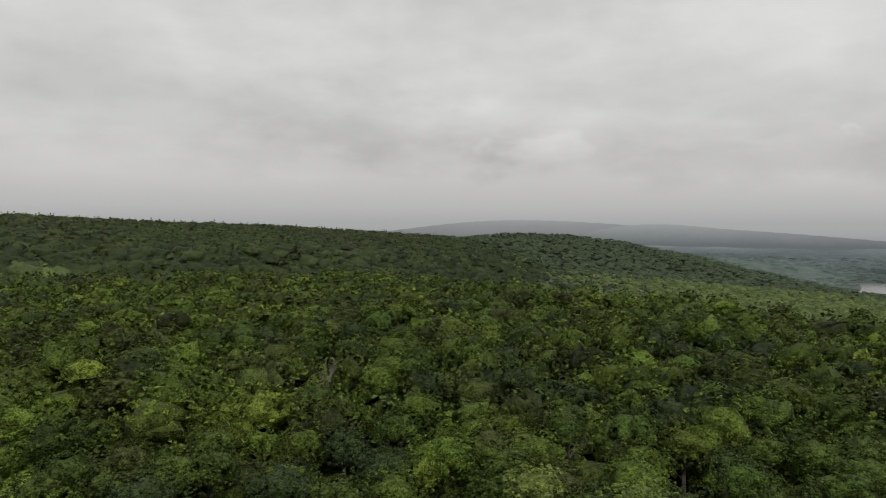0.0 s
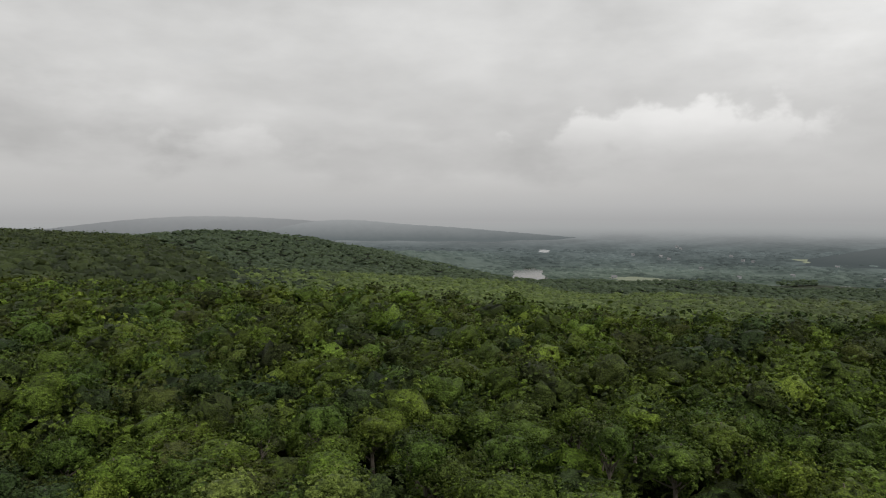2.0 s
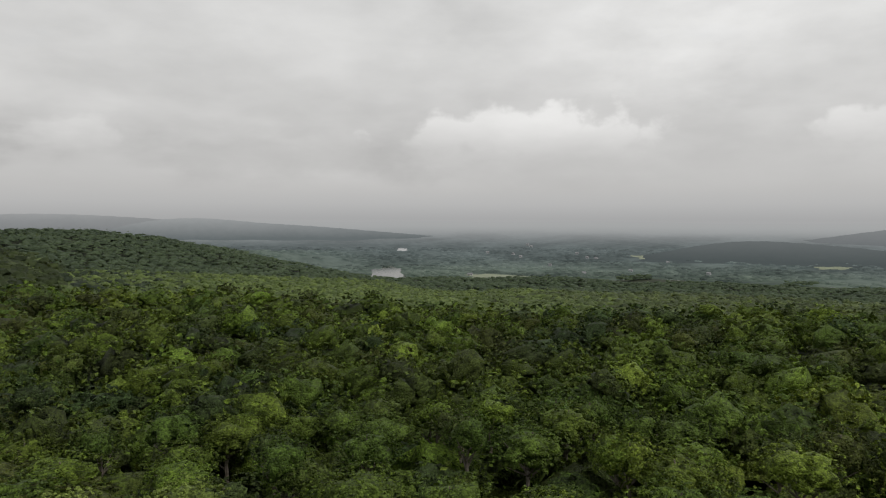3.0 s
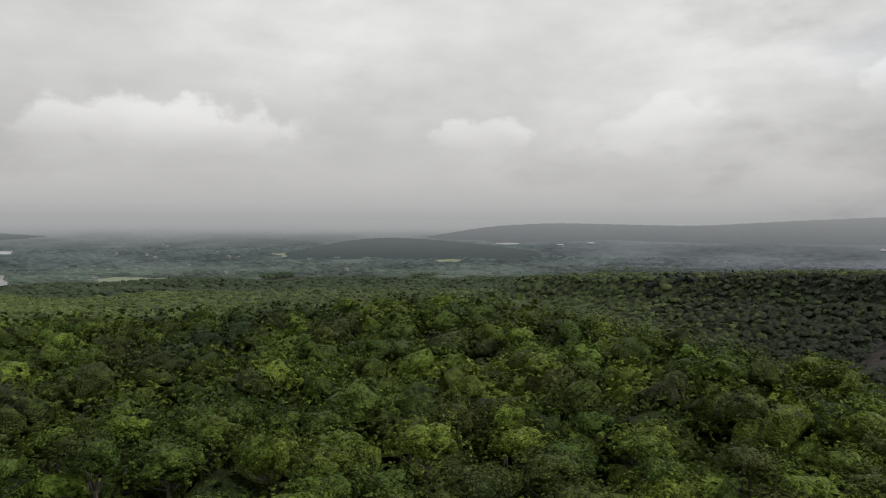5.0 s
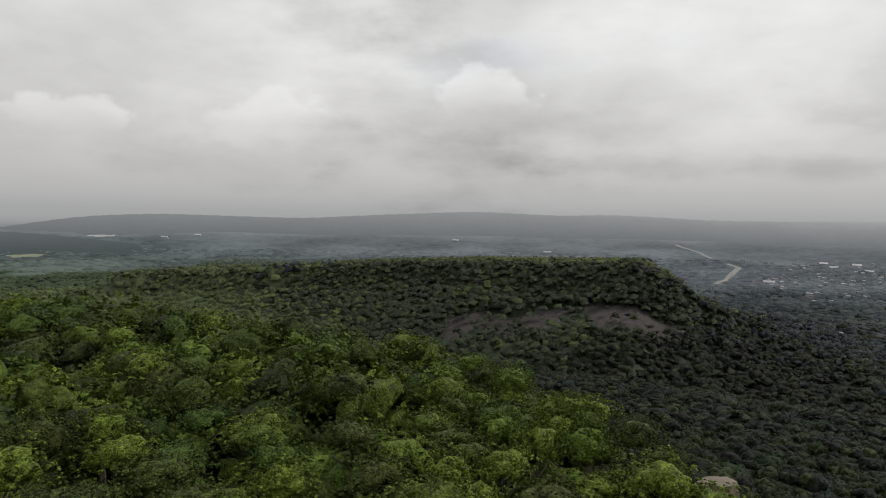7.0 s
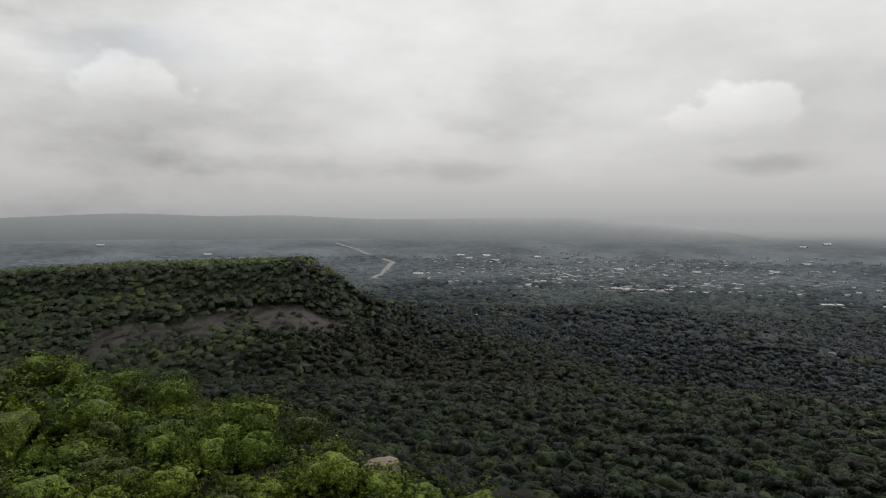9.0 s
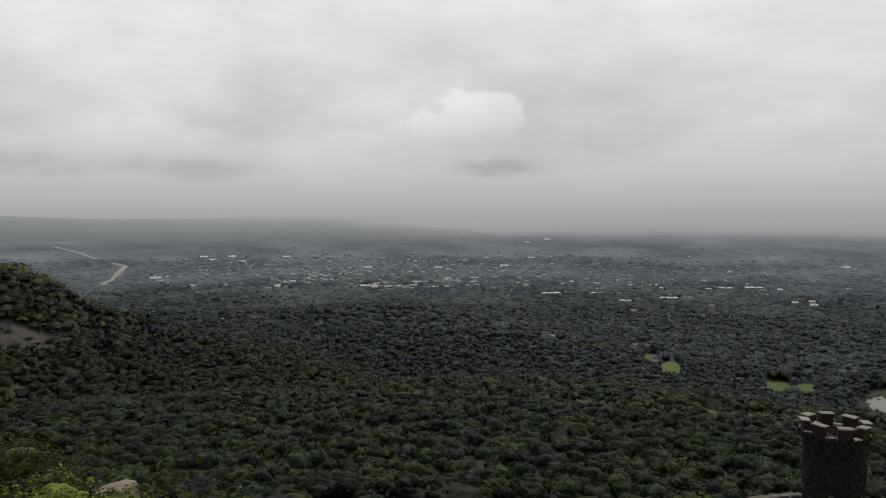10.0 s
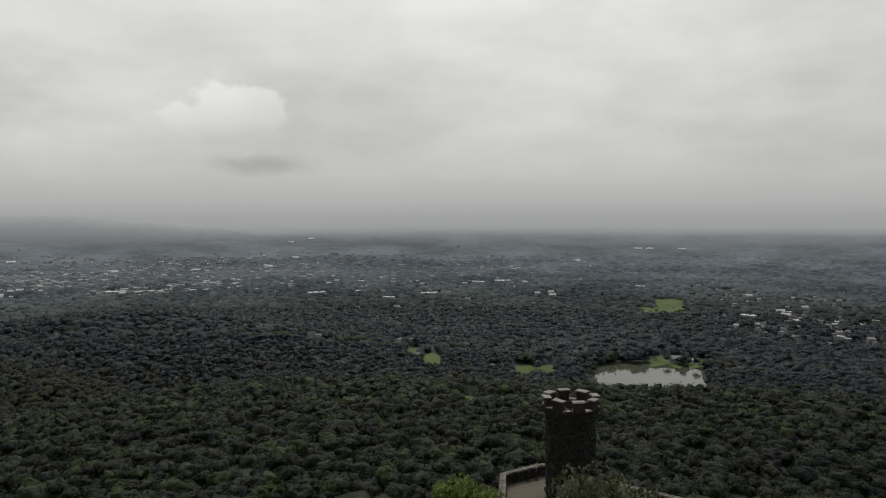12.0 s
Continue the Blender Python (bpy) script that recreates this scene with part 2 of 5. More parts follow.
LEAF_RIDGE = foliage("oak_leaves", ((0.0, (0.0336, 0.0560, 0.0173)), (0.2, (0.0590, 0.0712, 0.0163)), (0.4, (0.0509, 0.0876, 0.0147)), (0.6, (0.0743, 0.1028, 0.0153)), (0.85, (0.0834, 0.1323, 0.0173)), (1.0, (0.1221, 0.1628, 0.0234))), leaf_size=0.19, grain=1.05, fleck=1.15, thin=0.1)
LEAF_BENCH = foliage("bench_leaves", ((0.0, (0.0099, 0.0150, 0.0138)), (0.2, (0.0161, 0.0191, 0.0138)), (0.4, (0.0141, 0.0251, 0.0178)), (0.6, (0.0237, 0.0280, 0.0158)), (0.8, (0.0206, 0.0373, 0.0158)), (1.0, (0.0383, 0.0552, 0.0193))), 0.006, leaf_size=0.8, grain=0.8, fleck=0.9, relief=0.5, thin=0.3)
# Cloud shade over the slopes is put into these dark leaf tones.
LEAF_SLOPE_SHADED = foliage("slope_leaves_shaded", ((0.0, (0.0148, 0.0188, 0.0149)), (0.3, (0.0212, 0.0243, 0.0170)), (0.6, (0.0212, 0.0289, 0.0190)), (0.85, (0.0306, 0.0367, 0.0194)), (1.0, (0.0396, 0.0524, 0.0211))), 0.006, leaf_size=0.7, grain=0.25, fleck=0.22, relief=0.35, thin=0.4)
# Valley haze is put into these blue-grey leaf colours.
LEAF_VALLEY_HAZED = foliage("valley_leaves_hazed", ((0.0, (0.0155, 0.0220, 0.0284)), (0.4, (0.0262, 0.0350, 0.0453)), (0.7, (0.0378, 0.0500, 0.0604)), (0.9, (0.0504, 0.0670, 0.0725)), (1.0, (0.0679, 0.0880, 0.0870))), 0.007, leaf_size=2.6, grain=0.15, fleck=0.2, relief=0.15, thin=0.4)
# The sunlit, hazy northern band is painted as lighter leaves.
LEAF_NORTH_LIT = foliage("north_leaves_lit", ((0.0, (0.0893, 0.1196, 0.0500)), (0.5, (0.1214, 0.1696, 0.0571)), (1.0, (0.1696, 0.2285, 0.0715))), 0.003, leaf_size=1.2, grain=0.15, fleck=0.25, relief=0.4, thin=0.35)
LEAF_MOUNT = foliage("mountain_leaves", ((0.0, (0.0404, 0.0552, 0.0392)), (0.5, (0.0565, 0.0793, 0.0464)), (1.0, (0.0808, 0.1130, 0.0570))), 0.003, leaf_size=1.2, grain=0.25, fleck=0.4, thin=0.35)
# Grey-green with the distance haze painted into the leaf colour.
LEAF_HILL_HAZED = foliage("hill_leaves_hazed", ((0.0, (0.0621, 0.0891, 0.0540)), (1.0, (0.0972, 0.1350, 0.0743))), 0.003, leaf_size=2.5, grain=0.1, fleck=0.1, relief=0.1, thin=0.4)
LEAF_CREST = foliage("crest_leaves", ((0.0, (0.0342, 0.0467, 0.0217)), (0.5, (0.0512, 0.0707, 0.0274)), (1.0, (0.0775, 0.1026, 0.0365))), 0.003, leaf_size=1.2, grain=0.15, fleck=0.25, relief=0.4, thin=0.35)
# East ridge tones are lifted: haze painted into the base colour.
LEAF_EAST_HAZED = foliage("east_ridge_leaves_hazed", ((0.0, (0.0408, 0.0510, 0.0361)), (0.4, (0.0536, 0.0669, 0.0439)), (0.7, (0.0578, 0.0796, 0.0466)), (0.9, (0.0747, 0.0988, 0.0495)), (1.0, (0.0959, 0.1306, 0.0534))), 0.008, leaf_size=0.9, grain=0.15, fleck=0.2, relief=0.25, thin=0.45)
# Sunlight on glen and crest is put into this lighter green.
LEAF_GLEN_LIT = foliage("glen_leaves_lit", ((0.0, (0.0668, 0.0862, 0.0425)), (0.5, (0.0947, 0.1263, 0.0534)), (1.0, (0.1360, 0.1760, 0.0668))), 0.004, leaf_size=1.2, grain=0.15, fleck=0.2, relief=0.3, thin=0.35)
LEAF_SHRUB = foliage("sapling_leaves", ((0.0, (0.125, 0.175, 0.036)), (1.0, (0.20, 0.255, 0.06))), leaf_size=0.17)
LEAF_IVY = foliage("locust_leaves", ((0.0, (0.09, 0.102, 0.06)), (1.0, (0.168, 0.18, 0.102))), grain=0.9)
BARK = plain("grey_bark", ((0.3, (0.09, 0.075, 0.06)), (0.7, (0.225, 0.195, 0.165))), 1.5)
DEADWOOD = plain("dead_wood", ((0.3, (0.1200, 0.1050, 0.0900)), (0.7, (0.2250, 0.2025, 0.1800))), 2.0)
FLOOR = plain("forest_floor", ((0.25, (0.014, 0.0175, 0.011)), (0.5, (0.025, 0.032, 0.018)), (0.75, (0.040, 0.050, 0.027))), 0.05, 0.95, 0.0, 9.0)
ROCK = plain("traprock", ((0.25, (0.13, 0.103, 0.081)), (0.5, (0.227, 0.189, 0.151)), (0.8, (0.356, 0.302, 0.248))), 0.4, 0.9, 0.6)
TALUS = plain("talus_stones", ((0.25, (0.040, 0.036, 0.034)), (0.6, (0.066, 0.059, 0.056)), (0.85, (0.10, 0.092, 0.087))), 0.3, 0.9, 0.6)
# The rare pale stop paints lit stone edges into the dark colour.
STONE = plain("tower_stone_lit_flecks", ((0.25, (0.0056, 0.0056, 0.0049)), (0.5, (0.0106, 0.0100, 0.0089)), (0.62, (0.0187, 0.0174, 0.0153)), (0.76, (0.1275, 0.1190, 0.1062))), 1.9, 0.9, 0.9)
REDSTONE = plain("brownstone", ((0.25, (0.0112, 0.0075, 0.0064)), (0.55, (0.0218, 0.0135, 0.0109)), (0.8, (0.0394, 0.0270, 0.0218))), 1.4, 0.9, 0.8)
MORTAR = plain("mortar", ((0.3, (0.0099, 0.00908, 0.00825)), (0.7, (0.0289, 0.0256, 0.0231))), 2.0, 0.95)
COPING = plain("coping_stone", ((0.25, (0.063, 0.0577, 0.0525)), (0.55, (0.136, 0.126, 0.11)), (0.8, (0.283, 0.262, 0.231))), 0.9, 0.9, 0.5)
CAP = plain("cap_stone", ((0.25, (0.1590, 0.1425, 0.1294)), (0.7, (0.2863, 0.2688, 0.2411))), 0.9, 0.85, 0.4)
PAVING = plain("terrace_paving", ((0.25, (0.095, 0.083, 0.064)), (0.75, (0.165, 0.145, 0.112))), 0.35, 0.9, 0.3)
IRON = plain("black_iron", ((0.3, (0.03, 0.03, 0.03)), (0.7, (0.075, 0.0675, 0.06))), 3.0, 0.5, 0.1, metal=0.6)
LAWN = plain("mown_lawn", ((0.25, (0.0597, 0.0902, 0.0265)), (0.75, (0.0994, 0.1326, 0.0398))), 0.02, 0.95, 0.0, 12.0)
# Far meadows: haze is put into this paled base colour.
MEADOW_HAZED = plain("meadow_hazed", ((0.25, (0.17, 0.195, 0.135)), (0.75, (0.27, 0.295, 0.21))), 0.01, 0.95, 0.0, 12.0)
DRIVE = plain("grey_asphalt", ((0.25, (0.072, 0.072, 0.0744)), (0.75, (0.126, 0.125, 0.124))), 0.05, 0.9, 0.0)
ASPHALT = plain("pale_asphalt", ((0.25, (0.198, 0.198, 0.194)), (0.75, (0.314, 0.309, 0.297))), 0.05, 0.9, 0.0)
# White and tan siding are greyed and blued as painted-in haze.
WHITE = plain("white_siding_hazed", ((0.2, (0.245, 0.252, 0.264)), (0.8, (0.428, 0.435, 0.444))), 0.1, 0.7, 0.0)
TAN = plain("tan_siding_hazed", ((0.2, (0.225, 0.232, 0.246)), (0.8, (0.42, 0.428, 0.438))), 0.1, 0.8, 0.0)
BRICK = plain("brown_siding", ((0.2, (0.11, 0.105, 0.10)), (0.8, (0.20, 0.19, 0.18))), 0.1, 0.85, 0.0)
ROOF_DARK = plain("dark_shingles", ((0.2, (0.06, 0.062, 0.066)), (0.8, (0.12, 0.122, 0.126))), 0.2, 0.85, 0.0)
ROOF_GREY = plain("grey_shingles", ((0.2, (0.135, 0.137, 0.149)), (0.8, (0.315, 0.313, 0.321))), 0.2, 0.85, 0.0)
ROOF_PALE = plain("pale_membrane", ((0.2, (0.307, 0.316, 0.331)), (0.8, (0.576, 0.586, 0.595))), 0.05, 0.6, 0.0)
GLASS_DARK = plain("dark_window", ((0.3, (0.03, 0.033, 0.0375)), (0.7, (0.075, 0.0825, 0.09))), 1.0, 0.15, 0.0, spec=0.6)
WATER = water("pond_water")
# Sky reflection painted into the base colour of the two far lakes.
PAINTED_SHEEN_WATER = plain("lake_painted_sheen", ((0.25, (0.34, 0.35, 0.36)), (0.75, (0.46, 0.47, 0.475))), 0.004, 0.25, 0.0)
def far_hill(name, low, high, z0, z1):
    """A hill with mist painted as glow, thickening upward: part of the backdrop."""
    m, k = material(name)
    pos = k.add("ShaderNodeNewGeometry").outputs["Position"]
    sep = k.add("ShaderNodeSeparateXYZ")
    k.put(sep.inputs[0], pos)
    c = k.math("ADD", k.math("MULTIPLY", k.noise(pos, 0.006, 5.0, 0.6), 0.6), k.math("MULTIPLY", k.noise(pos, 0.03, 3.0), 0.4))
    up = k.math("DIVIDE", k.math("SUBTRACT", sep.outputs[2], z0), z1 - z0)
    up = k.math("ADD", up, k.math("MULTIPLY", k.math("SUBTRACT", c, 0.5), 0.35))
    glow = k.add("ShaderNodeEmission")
    # the painted mist lies thicker to the south
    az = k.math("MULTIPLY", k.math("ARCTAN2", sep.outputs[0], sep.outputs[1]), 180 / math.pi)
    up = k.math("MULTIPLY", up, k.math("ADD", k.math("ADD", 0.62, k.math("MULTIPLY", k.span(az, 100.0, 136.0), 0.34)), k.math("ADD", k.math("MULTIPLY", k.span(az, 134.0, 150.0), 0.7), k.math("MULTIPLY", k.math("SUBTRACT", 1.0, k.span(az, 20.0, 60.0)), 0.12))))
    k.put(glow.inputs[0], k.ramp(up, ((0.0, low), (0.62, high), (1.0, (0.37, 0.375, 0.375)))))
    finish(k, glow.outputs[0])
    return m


HILL_FAR = far_hill("veil_painted_hill", (0.140, 0.152, 0.158), (0.255, 0.264, 0.268), 100.0, 240.0)
HILL_MID = far_hill("blue_haze_hill", (0.125, 0.143, 0.147), (0.29, 0.302, 0.306), 120.0, 238.0)
HILL_NEAR = far_hill("painted_mist_hill", (0.072, 0.086, 0.087), (0.140, 0.153, 0.156), 60.0, 150.0)
FAR_HAZED = far_land("painted_haze_distance")


# ---- the land ----
def ease(a, b, v):
    t = np.clip((np.asarray(v, float) - a) / (b - a), 0, 1)
    return t * t * (3 - 2 * t)


def lumps(x, y, size, seed):
    """Smooth rolling noise of about +-1 with the given wave length."""
    rng = np.random.default_rng(seed)
    total = np.zeros_like(x, float)
    for _ in range(7):
        a, p, f = rng.uniform(0, 2 * np.pi), rng.uniform(0, 6.28), rng.uniform(0.7, 1.5) * 2 * np.pi / size
        total += np.sin((x * np.cos(a) + y * np.sin(a)) * f + p)
    return total / 3.5


# ridge crests: heading, distance, height of the tree tops against the eye
NORTH_RIDGE = ((-80, 1000, 20), (-32, 1150, 10), (-23, 1250, 1), (-14, 1350, -5), (-4, 1500, -21), (3, 1600, -33), (9, 1500, -100))
NORTH_HILL = ((3, 2050, -36), (5, 2000, -26), (10, 2000, -29), (14.4, 2050, -48), (17, 2150, -73), (20, 2450, -98), (25, 2850, -128), (30, 3150, -152), (34, 3300, -178))
EAST_RIDGE = ((74, 1180, -93), (82, 1060, -79), (91, 940, -62), (100, 850, -51), (109, 790, -46), (113.2, 765, -42), (115.4, 765, -54), (117.3, 770, -75), (120, 790, -95))
SPUR = ((119, 900, -104), (125.6, 1000, -125), (132, 1050, -133), (141, 1080, -131), (149, 1020, -143), (156, 980, -165))
# rim of the near hill: heading, distance
RIM = ((-90, 300), (-32, 295), (-15, 290), (0, 240), (14.5, 192), (27, 168), (32, 160), (47, 150), (57, 162), (66, 178), (76, 145), (85, 119), (96, 103),
       (104, 85), (112, 66), (119, 53), (123, 48), (128, 44), (136, 40), (150, 38), (160, 46), (166, 62), (175, 72), (181, 66), (188, 58), (196, 45), (215, 55), (240, 150), (270, 300))


def crest(points, x, y):
    """Distance to a crest line, and the crest's height at the nearest point."""
    best, tops = np.full(np.shape(x), 1e9), np.zeros(np.shape(x))
    pts = [(r * math.sin(radians(a)), r * math.cos(radians(a)), z) for a, r, z in points]
    for (x0, y0, z0), (x1, y1, z1) in zip(pts, pts[1:]):
        dx, dy = x1 - x0, y1 - y0
        t = np.clip(((x - x0) * dx + (y - y0) * dy) / (dx * dx + dy * dy), 0, 1)
        d = np.hypot(x - x0 - t * dx, y - y0 - t * dy)
        near = d < best
        best, tops = np.where(near, d, best), np.where(near, z0 + t * (z1 - z0), tops)
    return best, tops


def top_of(a, b, soft=9.0):
    return np.maximum(a, b) + soft * np.log1p(np.exp(-np.abs(a - b) / soft))


# waters: heading, near and far distance, half width, level
FLATS = []


def tops(x, y):
    """Height of the tree tops against the eye."""
    x, y = np.asarray(x, float), np.asarray(y, float)
    r = np.hypot(x, y)
    az = (np.degrees(np.arctan2(x, y)) + 90) % 360 - 90
    south = ease(80, 118, az) * (1 - ease(232, 268, az))
    north = -190 + 92 * np.exp(-(r / 1600) ** 2)
    bench = (-72 - 0.084 * r) * (1 - ease(470, 790, r)) - 190 * ease(470, 790, r)
    z = north * (1 - south) + bench * south + lumps(x, y, 420, 3) * 5 * ease(300, 700, r) + lumps(x, y, 90, 4) * 1.2
    d, t = crest(NORTH_RIDGE, x, y)
    z = top_of(z, t - 0.055 * np.minimum(d, 600) - 0.32 * np.maximum(d - 600, 0))
    d, t = crest(NORTH_HILL, x, y)
    z = top_of(z, t - 0.17 * d)
    d, t = crest(SPUR, x, y)
    z = top_of(z, t - 0.14 * d)
    d, t = crest(EAST_RIDGE, x, y)
    line = np.interp(az, [p[0] for p in EAST_RIDGE], [p[1] for p in EAST_RIDGE])
    back = (r > line) & (az < 114)
    cliff = 0.12 * np.minimum(d, 40) + ease(28, 62, d) * 22 + np.maximum(d - 55, 0) * 0.36
    flat = ease(66, 80, az)
    z = top_of(z, t - np.where(back, 0.05 * d * flat + cliff * (1 - flat), cliff), 5.0)
    rim = np.interp(az, [p[0] for p in RIM], [p[1] for p in RIM])
    drop = ease(-0.12, 1, (r - rim) / (120 * (1 - south) + 30 * south))
    near = -17.2 + lumps(x, y, 75, 5) * 0.7 + lumps(x, y, 240, 6) * 0.5
    z = near * (1 - drop) + z * drop
    # far away the land climbs into the hills that close the view
    hills = -10 + 5 * np.sin(np.radians(az * 9 + 40)) + 3 * np.sin(np.radians(az * 23)) + 26 * np.exp(-((az - 101) / 9) ** 2) + 24 * np.exp(-((az - 114) / 8) ** 2) + 8 * np.exp(-((az - 76) / 7) ** 2) + 12 * np.exp(-((az - 18) / 9) ** 2) + 20 * np.exp(-((az - 132) / 12) ** 2)
    rise = ease(2500, 5300, r) / 0.96
    return z * (1 - rise) + hills * rise


def tall(x, y):
    """Height of the trees that stand there."""
    r = np.hypot(x, y)
    return 9.0 + 4.0 * ease(120, 420, r)


def ground(x, y):
    x, y = np.asarray(x, float), np.asarray(y, float)
    z = 230 + tops(x, y) - tall(x, y)
    for cx, cy, half, level in FLATS:
        w = 1 - ease(half, half * 1.6, np.hypot(x - cx, y - cy))
        z = z * (1 - w) + level * w
    return z


def spot(az, el, lift=0.0):
    """Where a line of sight from the hover point meets the land, at that height over it."""
    r = np.linspace(60, 4900, 8000)
    a = radians(az)
    z = ground(r * math.sin(a), r * math.cos(a)) + lift
    under = np.nonzero(230 + r * math.tan(radians(el)) <= z)[0]
    i = under[0] if len(under) else len(r) - 1
    return float(r[i] * math.sin(a)), float(r[i] * math.cos(a))


def polar(az, r):
    return r * math.sin(radians(az)), r * math.cos(radians(az))


def link_mesh(name, verts, quads, mats, tint=None, slots=None, smooth=False):
    """One mesh object from arrays of corners and four-cornered faces."""
    me = bpy.data.meshes.new(name)
    n, q = len(verts), len(quads)
    me.vertices.add(n), me.loops.add(q * 4), me.polygons.add(q)
    me.vertices.foreach_set("co", np.ascontiguousarray(verts, np.float32).ravel())
    me.loops.foreach_set("vertex_index", np.ascontiguousarray(quads, np.int32).ravel())
    me.polygons.foreach_set("loop_start", np.arange(0, q * 4, 4, dtype=np.int32))
    if smooth:
        me.polygons.foreach_set("use_smooth", np.ones(q, bool))
    for m in mats:
        me.materials.append(m)
    if slots is not None:
        me.polygons.foreach_set("material_index", np.ascontiguousarray(slots, np.int32))
    if tint is not None:
        me.attributes.new("tint", "FLOAT", "FACE").data.foreach_set("value", np.ascontiguousarray(tint, np.float32))
    me.update(calc_edges=True)
    return new(name, me)


def part(name, bm, mat, parent=None, label=""):
    """One mesh object out of a bmesh, under a thing or a part."""
    me = bpy.data.meshes.new(name)
    bm.to_mesh(me)
    bm.free()
    me.materials.append(mat)
    ob = new(name, me)
    ob.parent = parent
    return tagged(ob, label)


# waters that lie level: set before the land is shaped
POND = polar(181.5, 900)
LAKE_NEAR, LAKE_FAR, LAKE_EAST = polar(32.4, 2430), polar(33.6, 3350), polar(71.2, 3600)
for (cx, cy), half in ((POND, 150), (LAKE_NEAR, 290), (LAKE_FAR, 160), (LAKE_EAST, 150)):
    FLATS.append((cx, cy, half, float(ground(cx, cy))))
FLATS.append((*polar(174.75, 64.5), 7.5, 203.2))


def sheet(name, radii, mat, steps=340):
    a = np.linspace(0, 2 * np.pi, steps, endpoint=False)
    R, A = np.meshgrid(radii, a, indexing="ij")
    x, y = R * np.sin(A), R * np.cos(A)
    v = np.stack([x, y, ground(x, y)], -1).reshape(-1, 3)
    i, j = np.meshgrid(np.arange(len(radii) - 1), np.arange(steps), indexing="ij")
    k2 = (j + 1) % steps
    q = np.stack([i * steps + j, (i + 1) * steps + j, (i + 1) * steps + k2, i * steps + k2], -1).reshape(-1, 4)[:, ::-1]
    return link_mesh(name, v, q, [mat], smooth=True)


FAR_R = 2200.0
tagged(sheet("ground", np.concatenate([[0.02], np.geomspace(6, FAR_R, 150)]), FLOOR), "leaf-strewn forest floor of ridge, slopes and valley", "ground", kind="structure")
tagged(sheet("backdrop", np.linspace(FAR_R, 4960, 60), FAR_HAZED, 400), "wooded plain and hills fading into painted haze", "backdrop", kind="structure")


def hill_range(name, crest_line, r, foot, mat, label):
    """A distant range: its crest as heading and height angle, its foot sunk into the plain."""
    az = np.arange(crest_line[0][0], crest_line[-1][0] + 0.01, 0.2)
    el = np.interp(az, [p[0] for p in crest_line], [p[1] for p in crest_line])
    el = np.convolve(np.pad(el, 9, mode="edge"), np.ones(19) / 19, "valid") + 0.012 * np.sin(az * 5.1) + 0.008 * np.sin(az * 13.7)
    rows = []
    for f, dr in ((0.0, -260), (0.45, -150), (0.8, -70), (1.0, 0), (0.7, 120), (0.0, 330)):
        rad = r + dr
        base = 230 + (r - 260) * math.tan(radians(foot))
        topz = 230 + r * np.tan(np.radians(el))
        a = np.radians(az)
        rows.append(np.stack([rad * np.sin(a), rad * np.cos(a), base + (topz - base) * f], -1))
    n = len(az)
    i, j = np.meshgrid(np.arange(len(rows) - 1), np.arange(n - 1), indexing="ij")
    q = np.stack([i * n + j, (i + 1) * n + j, (i + 1) * n + j + 1, i * n + j + 1], -1).reshape(-1, 4)[:, ::-1]
    return tagged(link_mesh(name, np.concatenate(rows), q, [mat], smooth=True), label, "backdrop", kind="structure")


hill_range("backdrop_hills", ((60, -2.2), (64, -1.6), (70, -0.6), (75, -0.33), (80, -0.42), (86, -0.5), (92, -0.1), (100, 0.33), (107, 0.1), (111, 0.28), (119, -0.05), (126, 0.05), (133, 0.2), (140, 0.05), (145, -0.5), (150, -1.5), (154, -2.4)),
           3960, -2.5, HILL_FAR, "range of hills with pale grey mist painted on")
hill_range("backdrop_hills", ((-14, -2.2), (-6, -0.9), (0.7, -0.05), (5, 0.25), (9, 0.22), (14, -0.05), (18, -0.4), (24, -2.2)), 4150, -2.5, HILL_FAR, "hill beyond the valley with pale blue-grey mist painted on")
hill_range("backdrop_hills", ((7, -2.4), (11, -0.9), (14, -0.22), (16.8, 0.02), (19, -0.08), (22, -0.4), (26, -0.62), (30, -0.95), (38, -1.6), (44, -2.3)), 3960, -2.6, HILL_MID, "wooded hill trailing off into painted blue-grey mist")
hill_range("backdrop_hills", ((49, -3.6), (54, -2.7), (58, -1.85), (61, -1.58), (64, -1.7), (68, -2.0), (73, -2.6), (78, -3.0), (83, -3.6)), 3300, -3.4, HILL_NEAR, "low dark wooded hill under painted mist")

# ---- places kept free of trees: x, y, radius ----
CLEAR = []


def cleared(x, y):
    free = np.ones(len(x), bool)
    for cx, cy, rad in CLEAR:
        free &= np.hypot(x - cx, y - cy) > rad
    return free


